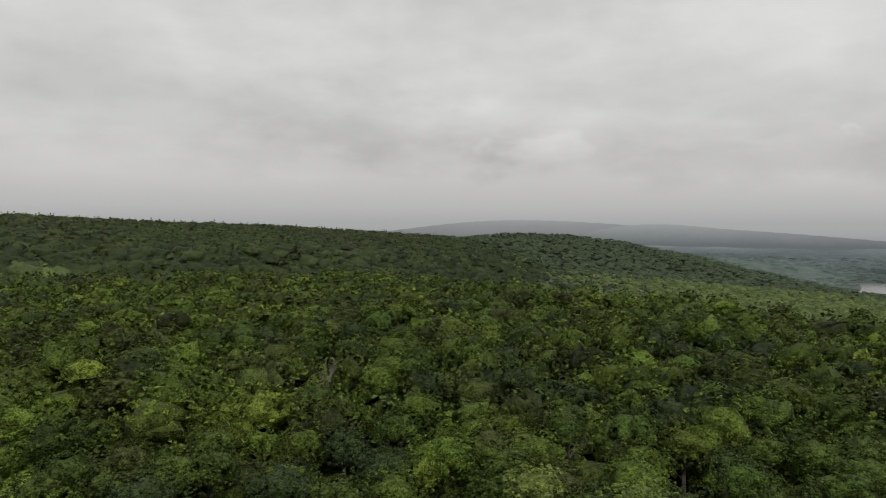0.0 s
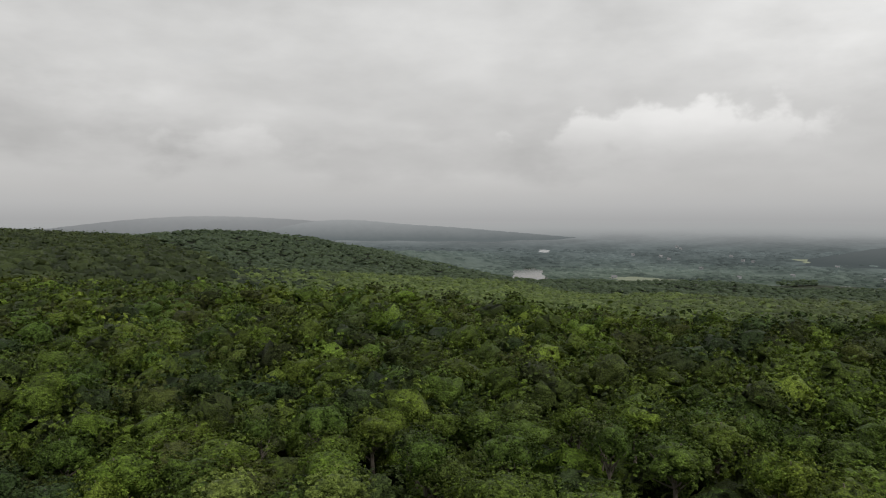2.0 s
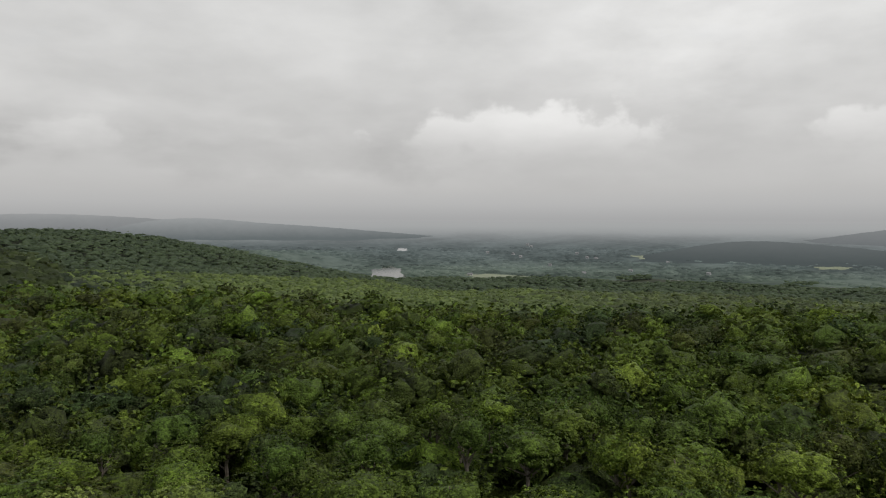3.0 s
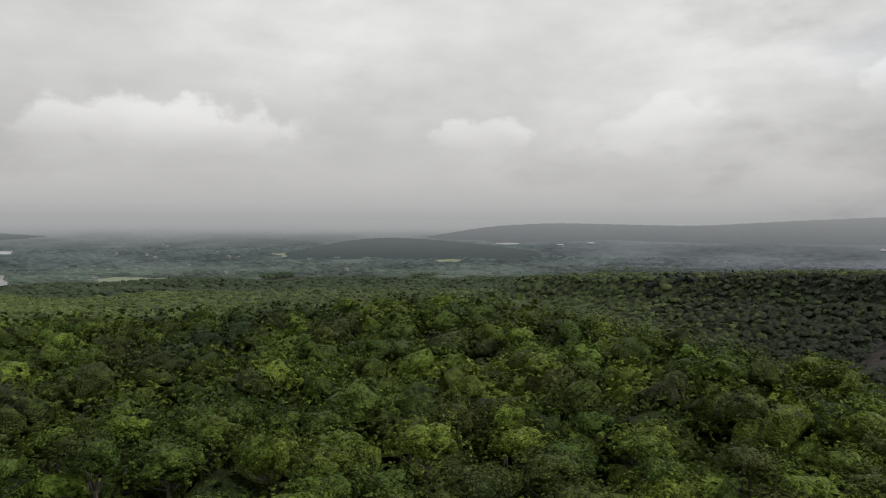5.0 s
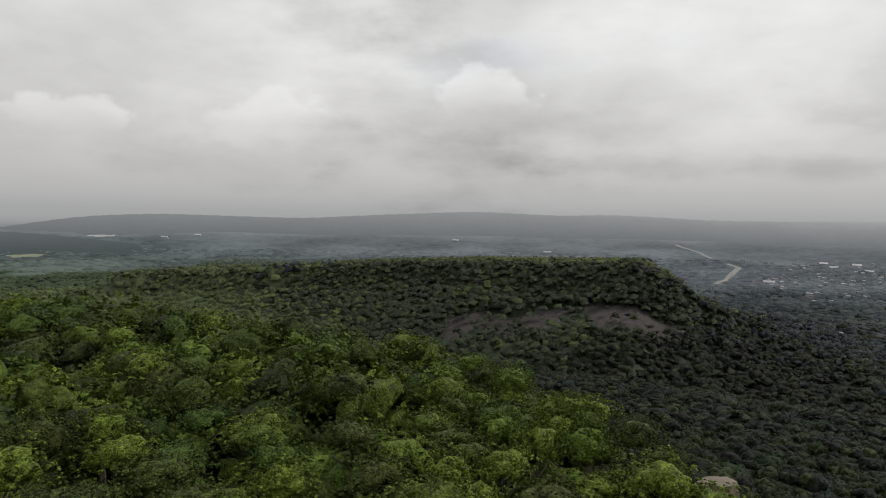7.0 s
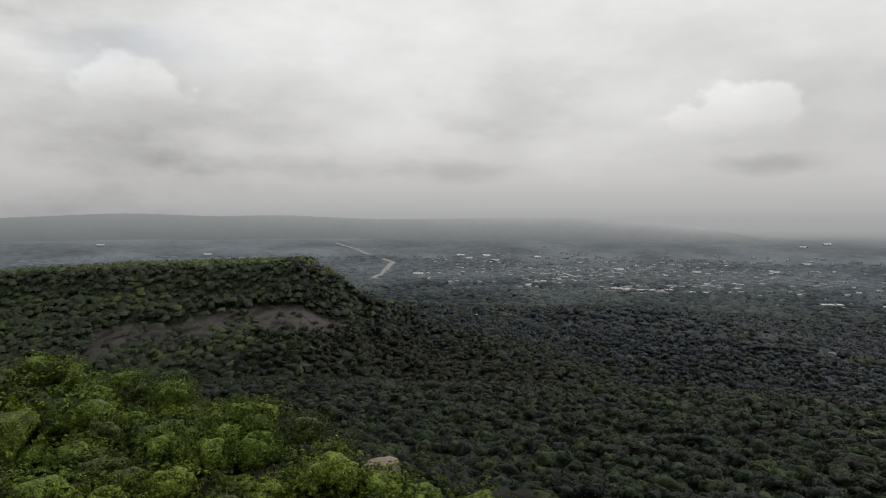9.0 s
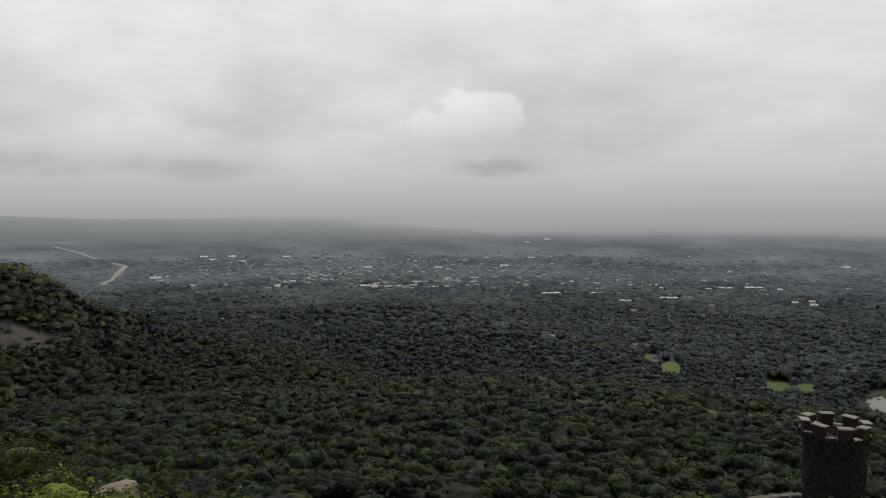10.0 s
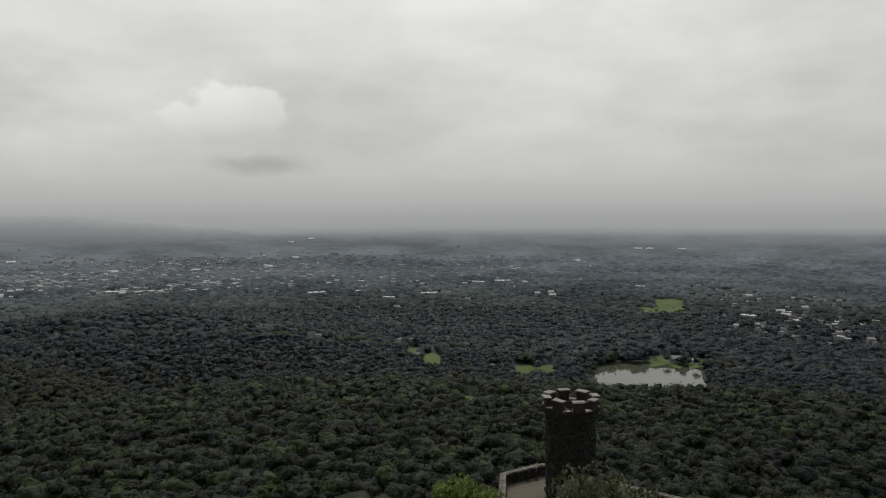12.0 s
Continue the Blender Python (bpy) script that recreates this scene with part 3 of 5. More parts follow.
# ---- waters and open fields ----
def patch_mesh(name, cx, cy, along, across, turn, mat, lift, seed, rag=0.14, steps=40, shore=0.0):
    """A level or draped patch with an uneven rim, longer along the line of sight."""
    rng = np.random.default_rng(seed)
    bm = bmesh.new()
    ca, sa = math.cos(turn), math.sin(turn)
    waves = [(rng.integers(2, 7), rng.uniform(0, 6.28), rng.uniform(0.3, 1)) for _ in range(5)]
    rings = []
    for s in (0.35, 0.7, 1.0):
        ring = []
        for i in range(steps):
            a = 2 * math.pi * i / steps
            k = s * (1 + rag * sum(w * math.sin(n * a + p) for n, p, w in waves) / 2)
            c, d = math.copysign(abs(math.cos(a)) ** 0.75, math.cos(a)), math.copysign(abs(math.sin(a)) ** 0.75, math.sin(a))
            u, v = c * along * k, d * across * k
            x, y = cx + u * sa + v * ca, cy + u * ca - v * sa
            ring.append(bm.verts.new((x, y, float(ground(x, y)) + lift)))
        rings.append(ring)
    hub = bm.verts.new((cx, cy, float(ground(cx, cy)) + lift))
    for i in range(steps):
        j = (i + 1) % steps
        bm.faces.new((hub, rings[0][j], rings[0][i]))
        for a, b in zip(rings, rings[1:]):
            bm.faces.new((a[i], a[j], b[j], b[i]))
    bmesh.ops.recalc_face_normals(bm, faces=bm.faces)
    if sum(f.normal.z for f in bm.faces) < 0:
        bmesh.ops.reverse_faces(bm, faces=bm.faces)
    # the footprint, and a strip of low growth on the shore that faces the ridge
    small = min(along, across)
    for u in np.arange(-along - shore, along + 1, max(small, 6) * 0.7):
        for v in np.arange(-across + small * 0.5, across - small * 0.5 + 0.1, max(small, 6) * 0.7):
            CLEAR.append((cx + u * sa + v * ca, cy + u * ca - v * sa, small * 0.62 + 3))
    return part(name, bm, mat)


def facing(x, y):
    return math.atan2(x, y)


for (cx, cy), along, across, label, seed in ((POND, 96, 72, "still park pond reflecting the grey sky", 1), (LAKE_NEAR, 255, 56, "pale grey lake among valley woods", 2),
                                             (LAKE_FAR, 150, 25, "small far lake, pale sky reflection painted in", 3), (LAKE_EAST, 115, 60, "far reservoir with a painted pale sky reflection", 4)):
    tagged(patch_mesh("water", cx, cy, along, across, facing(cx, cy), WATER if seed < 3 else PAINTED_SHEEN_WATER, (0.35, 3.0, 5.0, 8.0)[seed - 1], seed, 0.22, shore=0.0 if seed == 1 else 90.0), label, "water", kind="structure")

# lawns and meadows: heading, height angle, half width and half height as seen from the hover point, pale
for i, (az, el, wide, high, pale) in enumerate(((163.6, -11.45, 0.75, 0.36, 0), (161.9, -10.9, 0.5, 0.25, 0), (171.2, -12.3, 0.9, 0.3, 0), (173.1, -12.2, 0.6, 0.25, 0), (166.6, -14.7, 0.5, 0.12, 0),
                                                (182.7, -6.9, 1.2, 0.5, 0), (181.0, -7.4, 0.6, 0.25, 0), (182.2, -11.2, 1.2, 0.2, 0), (184.6, -11.15, 0.7, 0.25, 0),
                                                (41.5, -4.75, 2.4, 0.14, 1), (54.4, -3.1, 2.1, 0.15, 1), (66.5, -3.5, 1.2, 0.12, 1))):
    cx, cy = spot(az, el)
    r = math.hypot(cx, cy)
    along = (math.hypot(*spot(az, el + high)) - math.hypot(*spot(az, el - high))) / 2
    if r < 1500:
        along, cx, cy = along + 14, cx * (1 - 14 / r), cy * (1 - 14 / r)
    tagged(patch_mesh("lawn", cx, cy, along, r * radians(wide), facing(cx, cy), MEADOW_HAZED if pale else LAWN, 1.6 if r > 1200 else 0.6, 20 + i, 0.3, shore=14.0),
           "green open meadow between woods, paled by painted haze" if pale else "bright green mown park lawn", "lawn", kind="structure")


# ---- roads ----
def road(stops, width, label):
    pts = [spot(*s) for s in stops]
    dense = []
    for i in range(len(pts) - 1):
        p0, p1, p2, p3 = (Vector(pts[max(0, min(len(pts) - 1, i + o))]) for o in (-1, 0, 1, 2))
        for s in range(10):
            t = s / 10
            dense.append(0.5 * (2 * p1 + (p2 - p0) * t + (2 * p0 - 5 * p1 + 4 * p2 - p3) * t * t + (3 * p1 - p0 - 3 * p2 + p3) * t ** 3))
    bm, rows = bmesh.new(), []
    for i, p in enumerate(dense):
        d = (dense[min(i + 1, len(dense) - 1)] - dense[max(i - 1, 0)]).normalized()
        side = Vector((d.y, -d.x)) * width / 2
        rows.append([bm.verts.new((q.x, q.y, float(ground(q.x, q.y)) + 1.2)) for q in (p - side, p, p + side)])
        CLEAR.append((p.x, p.y, width * (1.3 if width > 15 else 0.7)))
    for a, b in zip(rows, rows[1:]):
        for c in (0, 1):
            bm.faces.new((a[c], a[c + 1], b[c + 1], b[c]))
    bmesh.ops.recalc_face_normals(bm, faces=bm.faces)
    if sum(f.normal.z for f in bm.faces) < 0:
        bmesh.ops.reverse_faces(bm, faces=bm.faces)
    return tagged(part("road", bm, DRIVE if width < 20 else ASPHALT), label, "road", kind="structure")


road(((118.95, -4.9), (119.3, -4.66), (120.3, -3.8), (120.45, -3.55), (119.6, -3.3)), 22, "pale concrete highway curving through the valley")
road(((118.6, -2.95), (117.7, -2.57), (116.6, -2.25), (115.85, -1.95)), 20, "far stretch of pale highway in the mist")
road(((162.3, -11.6), (162.5, -10.6), (162.9, -9.9)), 7, "grey park drive beside a lawn")


# ---- buildings ----
def box(bm, x0, x1, y0, y1, z0, z1):
    m = Matrix.LocRotScale(((x0 + x1) / 2, (y0 + y1) / 2, (z0 + z1) / 2), None, (x1 - x0, y1 - y0, z1 - z0))
    return bmesh.ops.create_cube(bm, size=1, matrix=m)["verts"]


def house(wide, deep, tall_, wall_mat, roof_mat, label, windows=True):
    base = tagged(new("house"), label, "house", "valley houses")
    bm = bmesh.new()
    box(bm, -wide / 2, wide / 2, -deep / 2, deep / 2, -1.5, tall_)
    part("wall", bm, wall_mat, base)
    bm = bmesh.new()
    o, h, t = 0.5, deep * 0.34, 0.25
    prof = [(-deep / 2 - o, tall_ - 0.2), (0, tall_ + h), (deep / 2 + o, tall_ - 0.2), (deep / 2 + o, tall_ - 0.2 + t), (0, tall_ + h + t), (-deep / 2 - o, tall_ - 0.2 + t)]
    ends = [[bm.verts.new((s * (wide / 2 + o), y, z)) for y, z in prof] for s in (-1, 1)]
    for i in range(6):
        j = (i + 1) % 6
        bm.faces.new((ends[0][i], ends[0][j], ends[1][j], ends[1][i]))
    for e in ends:
        bm.faces.new((e[0], e[1], e[4], e[5])), bm.faces.new((e[1], e[2], e[3], e[4]))
    bmesh.ops.recalc_face_normals(bm, faces=bm.faces)
    roof = part("roof", bm, roof_mat, base)
    bm = bmesh.new()
    box(bm, wide * 0.2, wide * 0.2 + 0.7, -0.4, 0.4, tall_ + h * 0.4, tall_ + h + 0.9)
    part("chimney", bm, STONE, roof)
    for x in (-wide * 0.28, wide * 0.02, wide * 0.3) if windows else ():
        for s in (-1, 1):
            bm = bmesh.new()
            box(bm, x - 0.6, x + 0.6, s * deep / 2 - 0.03, s * deep / 2 + 0.03, tall_ * 0.45, tall_ * 0.8)
            part("window", bm, GLASS_DARK, base)
    return base


def hall(wide, deep, tall_, wall_mat, label):
    """A long flat-roofed commercial building with parapet, windows and a rooftop unit."""
    base = tagged(new("commercial_building"), label, "building", "town buildings")
    bm = bmesh.new()
    box(bm, -wide / 2, wide / 2, -deep / 2, deep / 2, -2, tall_)
    part("wall", bm, wall_mat, base)
    bm = bmesh.new()
    box(bm, -wide / 2 - 0.4, wide / 2 + 0.4, -deep / 2 - 0.4, deep / 2 + 0.4, tall_, tall_ + 0.6)
    roof = part("roof", bm, ROOF_PALE, base, "pale flat roof")
    bm = bmesh.new()
    box(bm, wide * 0.1, wide * 0.2, -deep * 0.1, deep * 0.1, tall_ + 0.6, tall_ + 2.4)
    part("rooftop_unit", bm, ROOF_GREY, roof)
    for i in range(5):
        x = (i - 2) * wide * 0.18
        bm = bmesh.new()
        box(bm, x - wide * 0.05, x + wide * 0.05, -deep / 2 - 0.05, -deep / 2 + 0.05, tall_ * 0.35, tall_ * 0.7)
        part("window", bm, GLASS_DARK, base)
    return base


def stand(ob, x, y, turn):
    ob.matrix_basis = Matrix.LocRotScale((x, y, float(ground(x, y))), Euler((0, 0, turn)), None)
    return ob


def settle_town():
    rng = random.Random(5)
    kinds = [house(*a) for a in ((11, 8, 4.8, WHITE, ROOF_GREY, "white clapboard house with grey shingle roof"), (13, 9, 5.2, TAN, ROOF_GREY, "tan house with grey shingle roof among trees"),
                                 (10, 7, 4.5, TAN, ROOF_PALE, "small tan house with pale metal roof"), (17, 11, 6.5, TAN, ROOF_GREY, "broad tan house with grey roof"))]
    halls = [hall(*a) for a in ((52, 26, 6, TAN, "long pale-roofed store in the valley town"), (28, 18, 7, TAN, "tan flat-roofed block with pale roof"), (22, 12, 12, WHITE, "white mid-rise block in the misty town"))]
    plain_kinds = [house(*a, windows=False) for a in ((12, 8, 5, WHITE, ROOF_GREY, "far white house with grey roof in the town"), (15, 9, 6, TAN, ROOF_PALE, "far tan house with pale roof in the town"),
                                                      (18, 11, 7, WHITE, ROOF_PALE, "far pale house block in the town"), (11, 8, 5, TAN, ROOF_GREY, "far tan house with dull grey roof"), (10, 7, 5, BRICK, ROOF_DARK, "far brown house with dark roof among trees"),
                                                      (9, 7, 4.5, BRICK, ROOF_GREY, "small far brown house with grey roof"), (14, 10, 6, BRICK, ROOF_DARK, "far brick house block with dark roof"))]
    # pale paints stand in for haze on the farthest houses
    misty = [house(*a, windows=False) for a in ((34, 16, 6, TAN, ROOF_PALE, "long building paled for haze"), (14, 9, 6, TAN, ROOF_GREY, "house greyed for haze"))]
    used = set()

    def place(kind, az, el, turn=None):
        x, y = spot(az, el, 5.0)
        if math.hypot(x, y) > 2350:
            kind = misty[0] if kind in halls[:2] else misty[1]
        m = Matrix.LocRotScale((x, y, float(ground(x, y))), Euler((0, 0, rng.uniform(-0.5, 0.5) - facing(x, y) if turn is None else turn)), None)
        if kind in used:
            copy_thing(kind, m)
        else:
            kind.matrix_basis = m
            used.add(kind)
        deep = (20 if kind in halls else 9) + (8 if math.hypot(x, y) > 1450 else 0)
        CLEAR.append((x, y, deep))
        back = 1 - deep * 1.2 / math.hypot(x, y)
        CLEAR.append((x * back, y * back, deep * 0.9))

    # the big pale roofs: heading, height angle
    for az, el in ((139.06, -5.48), (144.0, -5.6), (141.0, -5.55), (154.0, -6.04), (163.2, -6.2), (169.3, -5.18), (167.2, -5.28), (183.4, -2.52), (153.6, -1.7), (122.6, -4.55), (126.1, -3.0), (98.4, -2.1)):
        place(halls[0], az, el)
    for az, el in ((142.6, -5.5), (157.6, -6.0), (180.1, -2.5), (181.0, -2.5), (152.1, -1.95), (175.3, -3.5), (159.9, -6.55), (132.4, -3.08), (138.9, -4.0), (188.2, -7.47),
                   (128.2, -3.0), (129.0, -3.4), (105.9, -2.9), (77.9, -1.98), (75.5, -2.15), (145.6, -5.6), (180.3, -5.5)):
        place(halls[1], az, el)
    for az, el in ((140.75, -2.55), (133.0, -2.2), (132.0, -2.6), (134.4, -2.7), (121.0, -3.0), (124.4, -2.9)):
        place(halls[2], az, el)
    for az, el in ((160.6, -7.3), (154.2, -9.55), (52.1, -4.1), (44.2, -2.25), (48.7, -3.1), (49.4, -3.15), (43.9, -2.1), (127.3, -7.9), (184.5, -11.0), (183.0, -11.05),
                   (191.5, -8.8), (193.7, -9.15), (194.7, -7.87), (195.6, -7.6), (186.9, -8.6), (51.2, -6.6), (168.6, -12.1), (160.6, -10.05), (161.1, -10.0), (161.6, -10.05), (39.2, -4.6)):
        place(kinds[rng.choice((0, 1, 2, 3))], az, el)
    # the streets of the town, closer together around its middle
    for _ in range(150):
        place(rng.choice(plain_kinds * 4 + [halls[1]]), (lambda a: a if 122.5 < a < 162 else rng.uniform(124, 160))(rng.gauss(138, 9)), -rng.triangular(2.4, 5.9, 4.2))
    for _ in range(45):
        place(rng.choice(plain_kinds), rng.uniform(150, 176), -rng.uniform(3.6, 7.6))
    for _ in range(22):
        az, el = rng.choice(((188.0, 6.2), (191.0, 7.2), (193.5, 7.6), (189.5, 8.2), (195.5, 8.6), (187.0, 5.3), (192.5, 6.0)))
        place(rng.choice(plain_kinds), az + rng.gauss(0, 1.0), -el + rng.gauss(0, 0.28))
    for _ in range(10):
        place(rng.choice(plain_kinds), rng.uniform(40, 60), -rng.uniform(2.4, 4.4))
    for kind in kinds + halls + plain_kinds + misty:
        if kind not in used:
            for o in (*kind.children_recursive, kind):
                bpy.data.objects.remove(o)


settle_town()
for hut_el in (-13.6, -14.0, -14.4, -14.8, -15.2, -15.6):
    CLEAR.append((*spot(166.55, hut_el, 3.0), 7.5))


def far_houses(n, seed):
    """The small houses of the town that nobody could count: gabled, each with its own size, turn and paint."""
    rng = np.random.default_rng(seed)
    body = np.array([(sx, sy, z) for z in (-2, 1) for sx, sy in ((-1, -1), (1, -1), (1, 1), (-1, 1))], float)
    verts, quads, slots = [], [], []
    for i in range(n):
        az = rng.normal(139, 10) if i % 4 else rng.uniform(122, 178)
        el = -(2.3 + 3.8 * rng.beta(2.2, 2.0))
        if i >= n - 75:
            a0, e0 = ((186.5, 5.0), (188.0, 6.2), (191.0, 7.2), (193.5, 7.6), (189.5, 8.2), (195.5, 8.6), (192.5, 6.0))[i % 7]
            az, el = a0 + rng.normal(0, 1.1), -e0 + rng.normal(0, 0.3)
        if not 121 < az < 198:
            continue
        x, y = spot(az, el, 6.0)
        w, d, h, roof = rng.uniform(4, 9), rng.uniform(3, 5), rng.uniform(6, 10), rng.uniform(1.5, 3)
        if az > 180:
            w, d, h = w * 0.7, d * 0.75, h * 0.85
        elif i % 11 == 0:
            w, d, roof = rng.uniform(10, 22), rng.uniform(6, 11), 0.5
        a = rng.uniform(-0.7, 0.7) - math.atan2(x, y)
        m = np.array([[math.cos(a), -math.sin(a), 0], [math.sin(a), math.cos(a), 0], [0, 0, 1]])
        eaves = np.array([(-1.06 * w, -1.1 * d, h), (1.06 * w, -1.1 * d, h), (1.06 * w, 1.1 * d, h), (-1.06 * w, 1.1 * d, h), (-1.06 * w, 0, h + roof), (1.06 * w, 0, h + roof)])
        local = np.concatenate([body * np.array([w, d, h]), eaves])
        k = len(verts) * 14
        verts.append(local @ m.T + np.array([x, y, float(ground(x, y))]))
        quads += [[k + q for q in f] for f in ((0, 1, 5, 4), (1, 2, 6, 5), (2, 3, 7, 6), (3, 0, 4, 7), (8, 9, 13, 12), (10, 11, 12, 13), (8, 12, 12, 11), (9, 10, 13, 13), (8, 11, 10, 9))]
        # farther off only pale paints are drawn, in place of haze
        wall, top = (rng.choice((0, 1, 2, 2)), rng.choice((3, 4, 4, 5))) if math.hypot(x, y) < 1900 or az > 180 else (rng.choice((0, 1)), rng.choice((3, 4)))
        slots += [wall] * 4 + [top] * 5
        for back in (0.0, 20.0, 38.0):
            f = 1 - back / math.hypot(x, y)
            CLEAR.append((x * f, y * f, w * 0.8 + 8))
    tagged(link_mesh("far_houses", np.concatenate(verts), [q for q in quads if len(set(q)) == 4], [WHITE, TAN, BRICK, ROOF_PALE, ROOF_GREY, ROOF_DARK], slots=[c for c, q in zip(slots, quads) if len(set(q)) == 4]),
           "small pale and brown houses of the valley town", "houses", kind="stuff")


far_houses(600, 83)


# ---- trees ----
def cube_dome(rng, g, low):
    """A rounded mass of four-cornered faces, open below; radius 1."""
    quads = []
    for face in range(5):
        for i in range(g):
            for j in range(low if face else 0, g):
                quad = []
                for di, dj in ((0, 0), (1, 0), (1, 1), (0, 1)):
                    s, t = (i + di) / g * 2 - 1, (j + dj) / g * 2 - 1
                    p = np.array(((s, t, 1.0), (1.0, s, t), (-1.0, -s, t), (-s, 1.0, t), (s, -1.0, t))[face])
                    quad.append(tuple(np.round(p / np.linalg.norm(p), 4)))
                quads.append(quad)
    index = {}
    for quad in quads:
        for p in quad:
            index.setdefault(p, len(index))
    return np.array(list(index)), np.array([[index[p] for p in quad] for quad in quads])


def upper_ways(rng, n, lowest):
    """Directions spread evenly over a dome, down to that height."""
    f = (np.arange(n) + 0.5) / n
    z = 1 - (1 - lowest) * f
    a = np.arange(n) * 2.39996 + rng.uniform(-0.5, 0.5, n)
    z = np.clip(z + rng.uniform(-0.5, 0.5, n) / n, -1, 1)
    rr = np.sqrt(1 - z * z)
    return np.stack([rr * np.cos(a), rr * np.sin(a), z], -1)


def reach_out(ways, mids, radii, least):
    """How far rays from the middle run inside a union of balls, and which ball they leave last."""
    along = ways @ mids.T
    inside = radii ** 2 - ((mids ** 2).sum(1)[None] - along ** 2)
    r = np.where(inside > 0, along + np.sqrt(np.maximum(inside, 0)), least)
    last = r.argmax(1)
    return np.maximum(r[np.arange(len(ways)), last], least), last


def crown_template(rng, boughs, sprigs, leaves, leaf, g, low=1, rough=0.05, hollow=0.86):
    """A unit crown: an inner mass of bulging boughs, and round it sprigs that stand apart, each a tuft of leaf sprays.
    Radius 1, height 1. Gives corners, faces, and the way that each face's corners are turned."""
    mids = upper_ways(rng, boughs, -0.45) * rng.uniform(0.42, 0.74, (boughs, 1))
    radii = rng.uniform(0.75, 1.25, boughs) * 0.98 / math.sqrt(boughs) + 0.08
    cv, cq = cube_dome(rng, g, low)
    r, last = reach_out(cv, mids, radii, 0.5)
    core = cv * (r * rng.uniform(1 - rough, 1 + rough, len(cv)))[:, None] + rng.normal(size=cv.shape) * 0.25 / g * (rough > 0)
    V, Q = [core * (hollow if sprigs else 1.0)], [cq]
    turned = core - mids[last]
    turned /= np.linalg.norm(turned, axis=1)[:, None] + 1e-6
    N = [turned[cq].reshape(-1, 3)]
    if sprigs:
        ways = upper_ways(rng, sprigs, -0.35) + rng.normal(size=(sprigs, 3)) * 0.06
        ways /= np.linalg.norm(ways, axis=1)[:, None]
        r, last = reach_out(ways, mids, radii, 0.5)
        hub = ways * (r * rng.uniform(0.88, 1.03, sprigs))[:, None]
        out = hub - mids[last]
        out = out / (np.linalg.norm(out, axis=1)[:, None] + 1e-6) + np.array([0, 0, 0.35])
        size = rng.uniform(0.7, 1.3, sprigs) * 0.8 / math.sqrt(sprigs)
        hub, out, size = (np.repeat(q, leaves, 0) for q in (hub, out, size))
        n_all = sprigs * leaves
        d = out + rng.normal(size=(n_all, 3)) * 0.62
        d /= np.linalg.norm(d, axis=1)[:, None]
        p = hub + d * size[:, None]
        n = d + rng.normal(size=(n_all, 3)) * 0.42
        n /= np.linalg.norm(n, axis=1)[:, None]
        u = np.cross(n, rng.normal(size=(n_all, 3)))
        u /= np.linalg.norm(u, axis=1)[:, None] + 1e-6
        w = np.cross(n, u)
        s = leaf * rng.uniform(0.65, 1.3, (n_all, 1))
        V.append(np.stack([p + u * s, p + w * s * 0.7 + n * s * 0.15, p - u * s, p - w * s * 0.7 + n * s * 0.15], 1).reshape(-1, 3))
        Q.append(np.arange(n_all * 4).reshape(-1, 4) + len(core))
        turned = d * 0.5 + n * 0.6
        N.append(np.repeat(turned / np.linalg.norm(turned, axis=1)[:, None], 4, 0))
    V, Q, N = np.concatenate(V), np.concatenate(Q), np.concatenate(N)
    V[:, 2] = V[:, 2] * 0.62 + 0.36
    return V, Q, N


def forest(name, x, y, radius, height, templates, mat, label, seed, squat=1.0, skyward=0.28):
    """All crowns of a wood in one mesh: each turned, stretched and tinted by itself. skyward: how far the leaves lie flat to the sky."""
    rng = np.random.default_rng(seed)
    n = len(x)
    z = ground(x, y)
    which, spin, tint = rng.integers(0, len(templates), n), rng.uniform(0, 6.28, n), rng.uniform(0, 1, n)
    radius = radius * rng.uniform(0.7, 1.55, n)
    height = height * rng.uniform(0.78, 1.18, n)
    deep = np.minimum(radius * rng.uniform(1.0, 1.5, n) * squat, height * 0.97)
    Vs, Qs, Ts, Ns, count = [], [], [], [], 0
    for t, (V, Q, N) in enumerate(templates):
        pick = np.nonzero(which == t)[0]
        if not len(pick):
            continue
        c, s = np.cos(spin[pick])[:, None], np.sin(spin[pick])[:, None]
        rad, dp = radius[pick][:, None], deep[pick][:, None]
        vx = (V[:, 0] * c - V[:, 1] * s) * rad + x[pick][:, None]
        vy = (V[:, 0] * s + V[:, 1] * c) * rad + y[pick][:, None]
        vz = V[:, 2] * dp + (z[pick] + height[pick] - deep[pick])[:, None]
        Vs.append(np.stack([vx, vy, vz], -1).reshape(-1, 3))
        Qs.append((Q[None] + (np.arange(len(pick)) * len(V))[:, None, None]).reshape(-1, 4) + count)
        Ts.append(np.repeat(tint[pick], len(Q)))
        N = N * (1 - skyward) + np.array([0, 0, skyward])
        N = N / np.linalg.norm(N, axis=1)[:, None]
        Ns.append(np.stack([N[:, 0] * c - N[:, 1] * s, N[:, 0] * s + N[:, 1] * c, np.broadcast_to(N[:, 2], (len(pick), len(N)))], -1).reshape(-1, 3))
        count += len(pick) * len(V)
    ob = link_mesh(name, np.concatenate(Vs), np.concatenate(Qs), [mat], np.concatenate(Ts), smooth=True)
    ob.data.normals_split_custom_set(np.concatenate(Ns))
    return tagged(ob, label, "forest", kind="stuff")


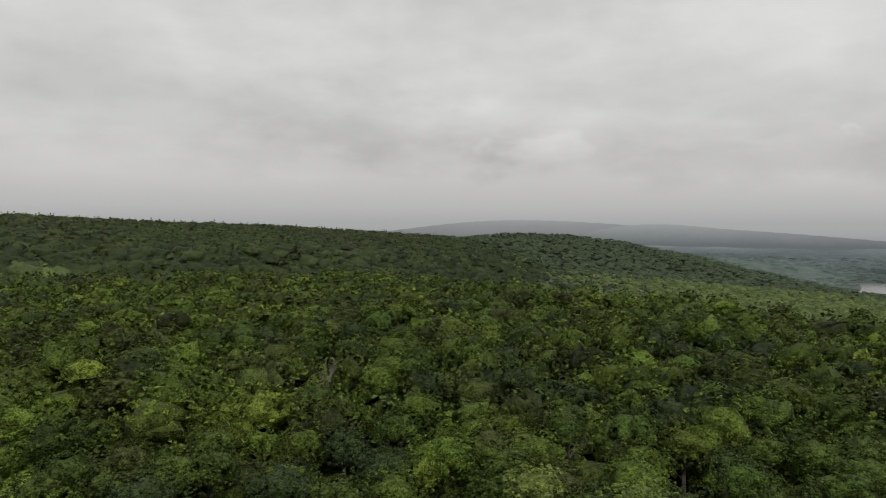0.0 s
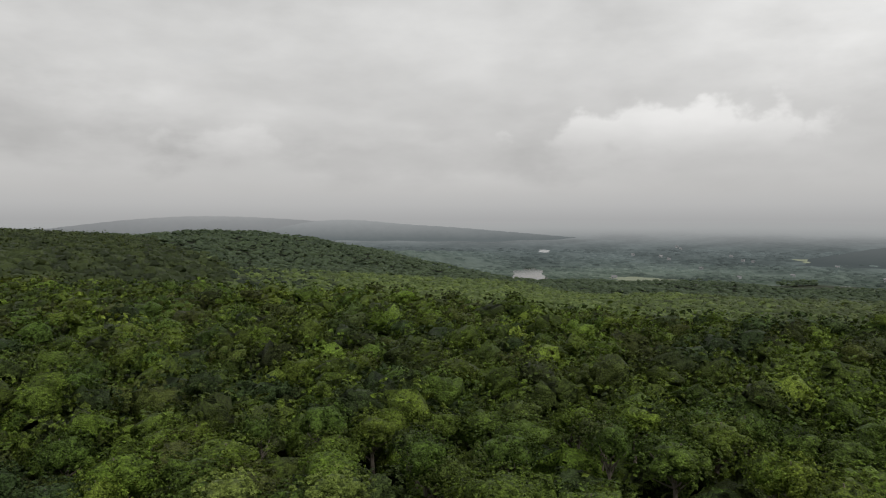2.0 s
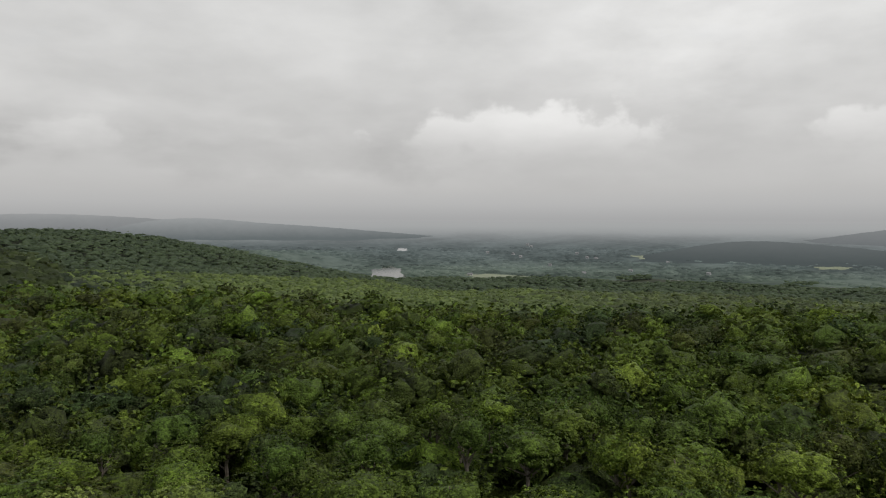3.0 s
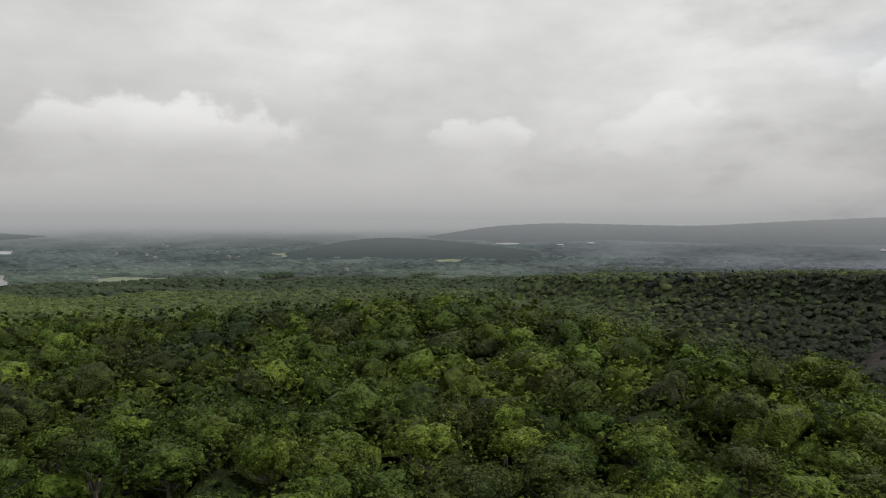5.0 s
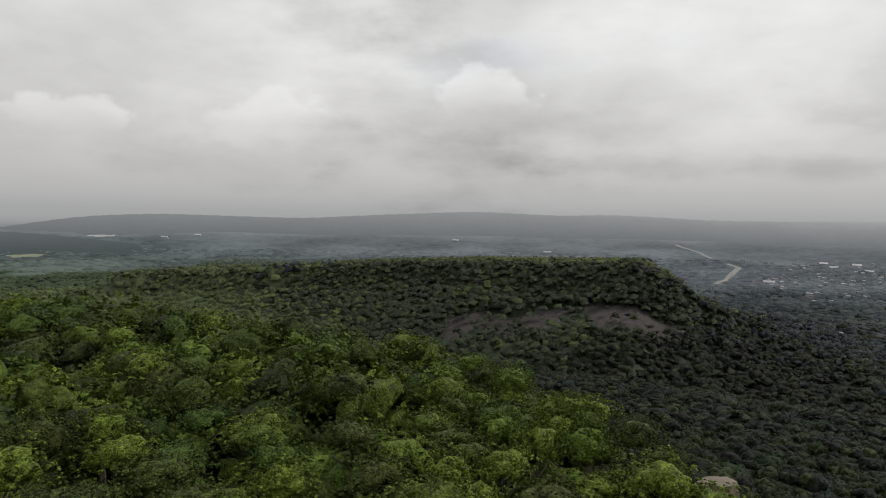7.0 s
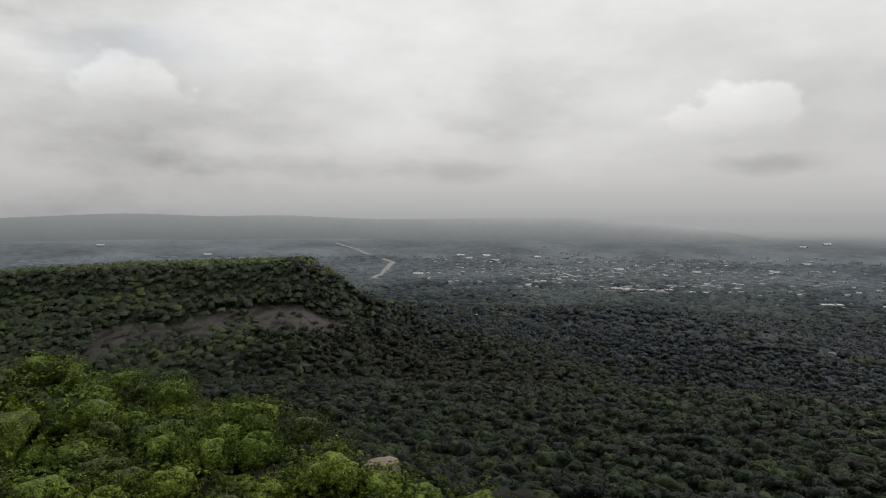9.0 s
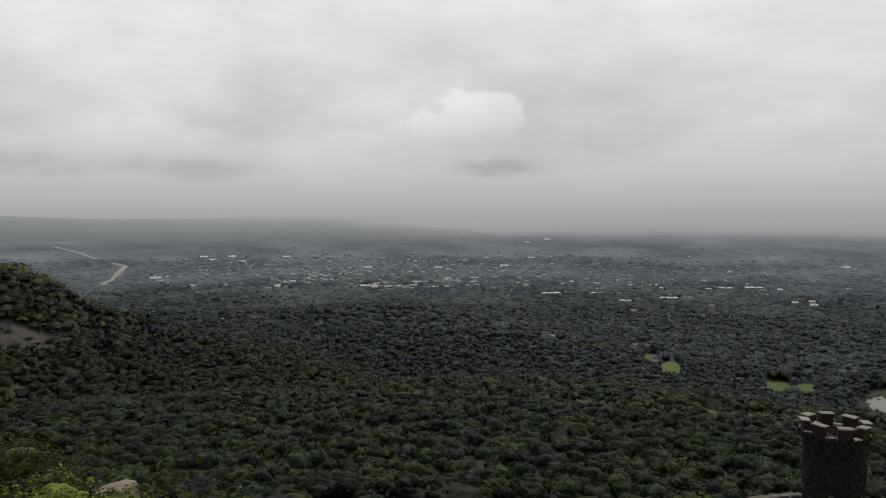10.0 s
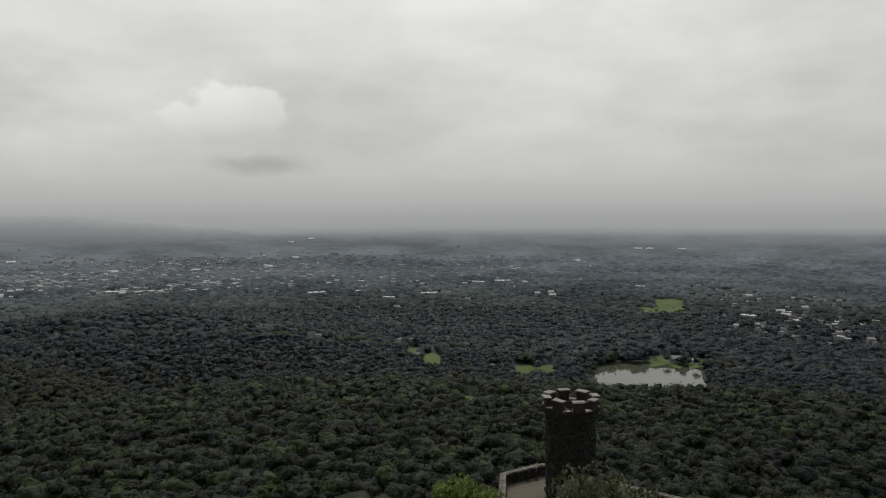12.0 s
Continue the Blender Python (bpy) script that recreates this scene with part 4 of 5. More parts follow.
def scatter(step, seed, keep, reach, jitter=0.62):
    """Jittered grid points within reach for which keep(x, y, r, az) holds."""
    rng = np.random.default_rng(seed)
    g = np.arange(-reach, reach, step)
    X, Y = np.meshgrid(g, g)
    X, Y = X.copy(), Y.copy()
    X[::2] += step / 2
    x, y = X.ravel() + rng.uniform(-jitter, jitter, X.size) * step, Y.ravel() + rng.uniform(-jitter, jitter, X.size) * step
    r, az = np.hypot(x, y), (np.degrees(np.arctan2(x, y)) + 90) % 360 - 90
    ok = keep(x, y, r, az)
    x, y = x[ok], y[ok]
    ok = cleared(x, y)
    return x[ok], y[ok]


def rim_at(az):
    return np.interp(az, [p[0] for p in RIM], [p[1] for p in RIM])


ROCK_AT = polar(119.5, 52.0)
CLEAR.append((*ROCK_AT, 2.5))
CLEAR.append((*polar(-9.67, 86.0), 2.2))
shape_rng = np.random.default_rng(11)
NEAR_R = 68.0


def on_hill(x, y, r, az):
    return (az > -37) & (az < 133) & (r < rim_at(az) + 14) & (r > 37)


hill_x, hill_y = scatter(5.75, 21, lambda x, y, r, az: on_hill(x, y, r, az) & (az < 98), 340)
edge_x, edge_y = scatter(4.3, 20, lambda x, y, r, az: on_hill(x, y, r, az) & (az >= 98), 140)
hill_r = np.hypot(hill_x, hill_y)


def limb(bm, p0, p1, r0, r1, sides=6):
    a, b = Vector(p0), Vector(p1)
    q = (b - a).to_track_quat("Z", "Y")
    rings = []
    for p, rad in ((a, r0), (b, r1)):
        rings.append([bm.verts.new(p + q @ Vector((math.cos(2 * math.pi * i / sides) * rad, math.sin(2 * math.pi * i / sides) * rad, 0))) for i in range(sides)])
    for i in range(sides):
        j = (i + 1) % sides
        bm.faces.new((rings[0][i], rings[0][j], rings[1][j], rings[1][i]))
    bm.faces.new(rings[1])


def trunk_mesh(rng, height):
    bm = bmesh.new()
    bend = Vector((rng.uniform(-0.4, 0.4), rng.uniform(-0.4, 0.4), height * 0.55))
    limb(bm, (0, 0, -1.0), bend, 0.24, 0.15)
    limb(bm, bend, bend + Vector((rng.uniform(-0.5, 0.5), rng.uniform(-0.5, 0.5), height * 0.33)), 0.15, 0.05)
    for i in range(5):
        a = i * 1.26 + rng.uniform(-0.3, 0.3)
        p = bend * rng.uniform(0.75, 1.0)
        limb(bm, p, p + Vector((math.cos(a) * height * 0.22, math.sin(a) * height * 0.22, height * rng.uniform(0.12, 0.28))), 0.1, 0.03, 5)
    return bm


def single_trees(xs, ys, mat, radius, height, label, group, seed, sprigs=190, leaf=0.038, g=5, kinds=8, name="oak_tree"):
    """Trees that stand one by one: trunk with limbs, and a crown."""
    rng = random.Random(seed)
    protos = []
    for i in range(kinds):
        V, Q, N = crown_template(np.random.default_rng(seed * 50 + i), 12 + i % 5, sprigs, 9, leaf, g, 1, 0.05, 0.7)
        rad, high = radius * rng.uniform(0.85, 1.15), height
        deep = rad * rng.uniform(1.0, 1.3)
        V = V * np.array([rad, rad, deep]) + np.array([0, 0, high - deep])
        base = tagged(new(name), label, "tree", group)
        part("trunk", trunk_mesh(rng, high), BARK, base)
        crown = link_mesh("crown", V, Q, [mat], smooth=True)
        crown.data.normals_split_custom_set(N)
        crown.parent = base
        protos.append([base, False])
    for x, y in zip(xs, ys):
        item = rng.choice(protos)
        s = rng.uniform(0.78, 1.2)
        m = Matrix.LocRotScale((x, y, float(ground(x, y))), Euler((0, 0, rng.uniform(0, 6.28))), (s, s, rng.uniform(0.86, 1.1)))
        if item[1]:
            twin = copy_thing(item[0], m)
            twin.matrix_basis = m
        else:
            item[0].matrix_basis, item[1] = m, True
    for base, used in protos:
        if not used:
            for o in (*base.children, base):
                bpy.data.objects.remove(o)


near = hill_r < NEAR_R
single_trees(hill_x[near], hill_y[near], LEAF_RIDGE, 3.6, 9.0, "leafy green oak tree on the ridge top", "ridge oaks", 3)
single_trees(edge_x, edge_y, LEAF_RIDGE, 3.0, 9.0, "small leafy oak tree near the cliff edge", "cliff-edge oaks", 4, 170, 0.04, 5, 6)
under_x, under_y = scatter(4.4, 18, lambda x, y, r, az: on_hill(x, y, r, az) & (r < 110), 112)
under_kinds = [crown_template(shape_rng, 8, 26, 3, 0.095, 2, 1) for _ in range(6)]
forest("undergrowth", under_x, under_y, 3.1, 5.6, under_kinds, LEAF_RIDGE, "leafy green undergrowth between the ridge oaks", 52)
tall_x, tall_y = zip(*(polar(*p) for p in ((31.1, 158), (19.6, 184), (16.7, 187), (26.0, 166))))
single_trees(tall_x, tall_y, LEAF_RIDGE, 3.0, 12.3, "tall dark oak standing over the ridge's rim", "rim oaks", 14, 60, 0.09, 4, 2)
light_x, light_y = zip(*(polar(*p) for p in ((7.7, 44.5), (16.0, 44.0), (95.0, 45.0), (62.0, 44.0))))
single_trees(light_x, light_y, LEAF_SHRUB, 2.4, 9.3, "young bright yellow-green oak on the ridge top", "young oaks", 15, 170, 0.06, 6, 2)
mid = ~near
hill_kinds = [crown_template(shape_rng, 11, 66, 5, 0.072, 3, 1, 0.05, 0.74) for _ in range(9)]
rim_kinds = [crown_template(shape_rng, 9, 34, 3, 0.115, 3, 1, 0.08, 0.8) for _ in range(9)]
ring1, ring2 = mid & (hill_r < 140), mid & (hill_r >= 140)
forest("ridge_woods", hill_x[ring1], hill_y[ring1], 3.9, 9.2, hill_kinds, LEAF_RIDGE, "dense green oak canopy covering the ridge top", 31, skyward=0.0)
forest("ridge_woods", hill_x[ring2], hill_y[ring2], 4.3, 9.3, rim_kinds, LEAF_RIDGE, "dense dark green oak canopy along the ridge's far rim", 38, skyward=0.05)


shore_x, shore_y = zip(*(polar(*p) for p in ((177.2, 1000), (178.3, 1012), (179.4, 1018), (180.6, 1022), (181.5, 1040), (182.4, 1016), (183.6, 1012), (184.6, 1003), (185.7, 985), (176.4, 965), (186.6, 965), (179.0, 1050), (183.2, 1055))))
single_trees(shore_x, shore_y, LEAF_VALLEY_HAZED, 7.2, 15.5, "large dark broadleaf tree on the pond's far shore", "pond shore trees", 16, 40, 0.12, 4, 3, "shade_tree")


def on_bench(x, y, r, az):
    return (az > 104) & (az < 199) & (r > rim_at(az) + 14) & (r > 225) & (r < 530)


bx, by = scatter(7.3, 27, on_bench, 532)
bench_kinds = [crown_template(shape_rng, 8, 30, 3, 0.085, 3, 1, 0.07, 0.86) for _ in range(10)]
bench_far_kinds = [crown_template(shape_rng, 7, 12, 2, 0.13, 2, 1, 0.08, 0.92) for _ in range(10)]
b_near = np.hypot(bx, by) < 390
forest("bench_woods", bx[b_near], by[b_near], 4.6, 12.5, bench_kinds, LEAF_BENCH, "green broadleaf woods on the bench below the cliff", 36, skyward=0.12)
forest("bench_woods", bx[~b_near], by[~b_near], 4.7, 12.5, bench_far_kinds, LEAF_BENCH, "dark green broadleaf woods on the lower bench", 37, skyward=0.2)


def on_slope(x, y, r, az):
    return (az > 68) & (az < 199) & (r > np.where(az > 104, 530, 380)) & (r < 960)


sx, sy = scatter(6.8, 22, on_slope, 962)
# bare talus under the east ridge's cliffs
d, _ = crest(EAST_RIDGE, sx, sy)
s_r, s_az = np.hypot(sx, sy), np.degrees(np.arctan2(sx, sy)) % 360
talus_low = np.interp(s_az, (97, 103, 106, 110, 117), (112, 106, 80, 72, 68)) + lumps(sx, sy, 60, 13) * 9
talus = (d > talus_low) & (d < talus_low + 46 + lumps(sx, sy, 45, 14) * 14) & (s_az > 97.5) & (s_az < 117) & (s_r < np.interp(s_az, [p[0] for p in EAST_RIDGE], [p[1] for p in EAST_RIDGE])) & (lumps(sx, sy, 70, 9) > -0.45 - 0.5 * (s_az > 110)) & (lumps(sx, sy, 15, 10) > -0.5) & (np.random.default_rng(44).uniform(0, 1, len(sx)) > 0.06)
east_kinds = [crown_template(shape_rng, 6, 8, 1, 0.17, 2, 1, 0.08, 0.98) for _ in range(10)]
slope_kinds = [crown_template(shape_rng, 6, 8, 1, 0.17, 2, 1, 0.08, 0.98) for _ in range(10)]
wood_rng = np.random.default_rng(70)
# more trees take the haze-greyed leaves farther out, with no sharp line between kinds
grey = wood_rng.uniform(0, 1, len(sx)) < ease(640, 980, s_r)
fresh = s_az + wood_rng.uniform(-6, 6, len(sx)) < 85
forest("slope_woods", sx[fresh], sy[fresh], 4.5, 13.0, slope_kinds, LEAF_GLEN_LIT, "green mixed woods on the north-east slopes", 48)
east = ~fresh & (s_az + wood_rng.uniform(-5, 5, len(sx)) < np.interp(s_r, (500, 640, 900), (90, 112, 119)))
d_crest = crest(EAST_RIDGE, sx, sy)[0]
top = east & ((d_crest < 16) | (s_r > np.interp(s_az, [p[0] for p in EAST_RIDGE], [p[1] for p in EAST_RIDGE])))
forest("slope_woods", sx[top], sy[top], 4.5, 13.0, east_kinds, LEAF_GLEN_LIT, "green woods along the east ridge's crest", 55, skyward=0.5)
low_east = east & ~talus & ~top
forest("slope_woods", sx[low_east], sy[low_east], 4.5, 13.0, east_kinds, LEAF_EAST_HAZED, "green woods on the east ridge, haze put into the leaf colour", 53, skyward=0.55)
fresh |= east
talus_free, grey = ~talus & ~fresh, grey & ~fresh
forest("slope_woods", sx[talus_free & ~grey], sy[talus_free & ~grey], 4.5, 13.0, slope_kinds, LEAF_SLOPE_SHADED, "dark green mixed woods on slopes below the ridge", 32)
forest("slope_woods", sx[talus_free & grey], sy[talus_free & grey], 4.6, 13.0, slope_kinds, LEAF_VALLEY_HAZED, "mixed woods at the foot of the slopes, greyed by painted haze", 42)


def on_cliff(x, y, r, az):
    d, _ = crest(EAST_RIDGE, x, y)
    return (az > 74) & (az < 121) & (d > 14) & (d < 74) & (r < np.interp(az, [p[0] for p in EAST_RIDGE], [p[1] for p in EAST_RIDGE]))


qx, qy = scatter(6.0, 29, on_cliff, 1200)
forest("cliff_woods", qx, qy, 4.0, 10.0, east_kinds, LEAF_EAST_HAZED, "dark trees clinging to the east ridge's cliffs", 46, squat=1.2, skyward=0.5)


def on_flank(x, y, r, az):
    north = (az > -37) & (az <= 68) & (r < np.where(az > 42, 960, 440))
    east = (az > 68) & (az <= 104) & (r <= 380)
    south = (az > 104) & (az < 199) & (r <= 225)
    return (north | east | south) & (r > rim_at(az) + 14)


kx, ky = scatter(12.0, 28, on_flank, 962)
k_az = np.degrees(np.arctan2(kx, ky)) + wood_rng.uniform(-8, 8, len(kx))
k_north = (k_az <= 50) & (k_az > -90)
far_kinds = [crown_template(shape_rng, 5, 4, 1, 0.22, 2, 1, 0.1, 0.98) for _ in range(10)]
forest("flank_woods", kx[k_north], ky[k_north], 6.6, 12.0, far_kinds, LEAF_NORTH_LIT, "green woods on the northern flank of the hill", 37)
k_east = ~k_north & (k_az > 0) & (k_az < 88)
forest("flank_woods", kx[k_east], ky[k_east], 6.6, 12.0, far_kinds, LEAF_GLEN_LIT, "green woods on the eastern flank of the hill", 51)
k_north |= k_east
forest("flank_woods", kx[~k_north], ky[~k_north], 6.6, 12.0, far_kinds, LEAF_SLOPE_SHADED, "dark green woods on the steep flanks of the hill", 39)


def on_north(x, y, r, az):
    return (az > -37) & (az < 70) & (r >= np.where(az > 42, 960, 440)) & (r < 1500)


high_kinds = [crown_template(shape_rng, 5, 5, 1, 0.22, 2, 1, 0.1, 0.98) for _ in range(10)]
nx, ny = scatter(14.6, 23, lambda x, y, r, az: on_north(x, y, r, az) & (az > 8), 1502)
mx, my = scatter(12.5, 19, lambda x, y, r, az: on_north(x, y, r, az) & (az <= 8), 1502)
forest("north_woods", mx, my, 7.2, 13.0, high_kinds, LEAF_CREST, "dark green woods on the long northern ridge", 50)
n_az = np.degrees(np.arctan2(nx, ny)) + wood_rng.uniform(-7, 7, len(nx))
for part_of, leaf_mat, label, seed in ((n_az < 11, LEAF_MOUNT, "dark green woods on the long northern ridge", 40), ((n_az >= 11) & (n_az < 47), LEAF_NORTH_LIT, "green broadleaf woods on the northern slopes", 33),
                                       (n_az >= 47, LEAF_GLEN_LIT, "green woods below the ridge's north-east side", 43)):
    forest("north_woods", nx[part_of], ny[part_of], 8.2, 13.0, far_kinds if seed != 40 else high_kinds, leaf_mat, label, seed)


def on_valley(x, y, r, az):
    return (az >= 70) & (az < 199) & (r >= 960) & (r < 1500)


vx, vy = scatter(13.0, 24, on_valley, 1502)
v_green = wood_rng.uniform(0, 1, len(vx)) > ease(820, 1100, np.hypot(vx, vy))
v_fresh = np.degrees(np.arctan2(vx, vy)) % 360 + wood_rng.uniform(-8, 8, len(vx)) < 88
forest("valley_woods", vx[v_fresh], vy[v_fresh], 6.6, 13.0, far_kinds, LEAF_GLEN_LIT, "green woods of the eastern valley", 49)
v_green, v_grey = v_green & ~v_fresh, ~v_green & ~v_fresh
forest("valley_woods", vx[v_grey], vy[v_grey], 8.2, 13.0, high_kinds, LEAF_VALLEY_HAZED, "woods on the valley floor, greyed by painted haze", 34)
forest("valley_woods", vx[v_green], vy[v_green], 8.2, 13.0, high_kinds, LEAF_SLOPE_SHADED, "dark green woods at the edge of the valley", 45)


def on_far(x, y, r, az):
    return (az > -37) & (az < 199) & (r >= 1500) & (r < 2250) & ((az > 75) | (lumps(x, y, 260, 12) * 0.45 + 1.1 > ease(1800, 2300, r) * 1.5))


fx, fy = scatter(18.5, 25, on_far, 2252)
f_low = np.degrees(np.arctan2(fx, fy)) > 21
f_low |= np.degrees(np.arctan2(fx, fy)) < -90
f_az = np.degrees(np.arctan2(fx, fy)) % 360 + wood_rng.uniform(-6, 6, len(fx))
plain_kinds = [crown_template(shape_rng, 4, 0, 0, 0.5, 2, 1, 0.2) for _ in range(8)]
near_green = f_low & (f_az < 78)
forest("far_woods", fx[near_green], fy[near_green], 8.8, 12.0, plain_kinds, LEAF_HILL_HAZED, "distant woods of the northern plain, greyed by painted haze", 35, squat=0.8)
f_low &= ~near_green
forest("far_woods", fx[f_low], fy[f_low], 8.8, 12.0, plain_kinds, FAR_HAZED, "distant woods in painted blue-grey haze", 56, squat=0.8)


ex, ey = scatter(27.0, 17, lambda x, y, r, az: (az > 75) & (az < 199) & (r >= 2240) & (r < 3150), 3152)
forest("far_woods", ex, ey, 12.0, 11.0, plain_kinds, FAR_HAZED, "distant woods fading into painted blue-grey haze", 54, squat=0.42)


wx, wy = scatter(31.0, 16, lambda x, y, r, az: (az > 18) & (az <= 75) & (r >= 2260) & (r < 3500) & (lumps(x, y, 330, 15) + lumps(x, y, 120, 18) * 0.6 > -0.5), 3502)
forest("far_woods", wx, wy, 13.0, 9.0, plain_kinds, FAR_HAZED, "distant woods between northern fields in painted blue-green haze", 57, squat=0.5)


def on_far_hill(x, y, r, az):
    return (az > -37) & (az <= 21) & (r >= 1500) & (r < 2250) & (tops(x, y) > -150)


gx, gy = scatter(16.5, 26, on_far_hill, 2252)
forest("hill_woods", gx, gy, 9.6, 13.0, far_kinds, LEAF_HILL_HAZED, "woods of the northern hill, greyed by painted haze", 47, squat=0.75)


def understory():
    """The lower growth that fills the woods below the tall crowns."""
    rng = np.random.default_rng(91)
    az = np.arange(-38, 200, 0.5)
    radii = np.geomspace(250, 1520, 150)
    R, A = np.meshgrid(radii, np.radians(az), indexing="ij")
    R = R * (1 + rng.uniform(-0.004, 0.004, R.shape))
    x, y = R * np.sin(A), R * np.cos(A)
    fill = cleared(x.ravel(), y.ravel()).reshape(x.shape)
    for cx, cy, half, _ in FLATS[:4]:
        fill &= np.hypot(x - cx, y - cy) > half
    d, _ = crest(EAST_RIDGE, x, y)
    deg = np.degrees(A)
    scree = np.zeros_like(fill)
    for px, py in zip(sx[talus], sy[talus]):
        scree |= (np.abs(x - px) < 9) & (np.abs(y - py) < 9)
    fill &= ~scree
    z = ground(x, y) + np.where(fill, 7.6 + 0.9 * ease(480, 620, R) + rng.uniform(-1.5, 1.5, x.shape) - 0.8 * (d < 200) * (R < 1000), -2.0)
    v = np.stack([x, y, z], -1).reshape(-1, 3)
    m = len(az)
    i, j = np.meshgrid(np.arange(len(radii) - 1), np.arange(m - 1), indexing="ij")
    q = np.stack([i * m + j, (i + 1) * m + j, (i + 1) * m + j + 1, i * m + j + 1], -1).reshape(-1, 4)[:, ::-1]
    face_az, face_r = (deg[:-1, :-1] + rng.uniform(-5, 5, i.shape)).ravel(), (R[:-1, :-1] * rng.uniform(0.88, 1.12, i.shape)).ravel()
    slot = np.select([face_az < 10, (face_az < 48) & (face_r < 1500), face_az < 48, (face_az < 88) & (face_r > 1500), face_az < 88, (face_az < 117) & (face_r < 980), face_r < 520, face_r < 860], [0, 1, 2, 2, 3, 4, 5, 6], 7)
    tagged(link_mesh("understory", v, q, [LEAF_CREST, LEAF_NORTH_LIT, LEAF_HILL_HAZED, LEAF_GLEN_LIT, LEAF_EAST_HAZED, LEAF_BENCH, LEAF_SLOPE_SHADED, LEAF_VALLEY_HAZED], rng.uniform(0, 1, len(q)), slot, smooth=True),
           "low leafy growth filling the woods below the crowns", "undergrowth", kind="stuff")


understory()

# ---- the lookout tower and its terrace ----
TOWER = Vector((*polar(174.9, 66.0), 203.5))
TOWER_TOP = 213.25


def stone_piece(rng, wide, high, deep, worn=0.14):
    """One rough block, its outer face uneven: width along x, outward along -y, height along z."""
    bm = bmesh.new()
    vs = box(bm, -wide / 2, wide / 2, -deep / 2, deep / 2, -high / 2, high / 2)
    for v in vs:
        v.co += Vector((rng.uniform(-1, 1) * worn * wide * 0.5, rng.uniform(-1, 1) * worn * deep, rng.uniform(-1, 1) * worn * high * 0.6))
    bmesh.ops.bevel(bm, geom=list(bm.edges), offset=min(wide, high) * 0.09, segments=1, affect="EDGES")
    me = bpy.data.meshes.new("stone")
    bm.to_mesh(me)
    bm.free()
    me.materials.append(STONE)
    return me


def ring_wall(r0, r1, z0, z1, mat, name, parent, sides=48, r0_top=None, r1_top=None):
    bm = bmesh.new()
    loops = []
    for rad, z in ((r1, z0), (r1_top or r1, z1), (r0_top or r0, z1), (r0, z0)):
        loops.append([bm.verts.new((math.cos(2 * math.pi * i / sides) * rad, math.sin(2 * math.pi * i / sides) * rad, z)) for i in range(sides)])
    for a, b in zip(loops, loops[1:] + loops[:1]):
        for i in range(sides):
            j = (i + 1) % sides
            bm.faces.new((a[i], a[j], b[j], b[i]))
    bmesh.ops.recalc_face_normals(bm, faces=bm.faces)
    return part(name, bm, mat, parent)


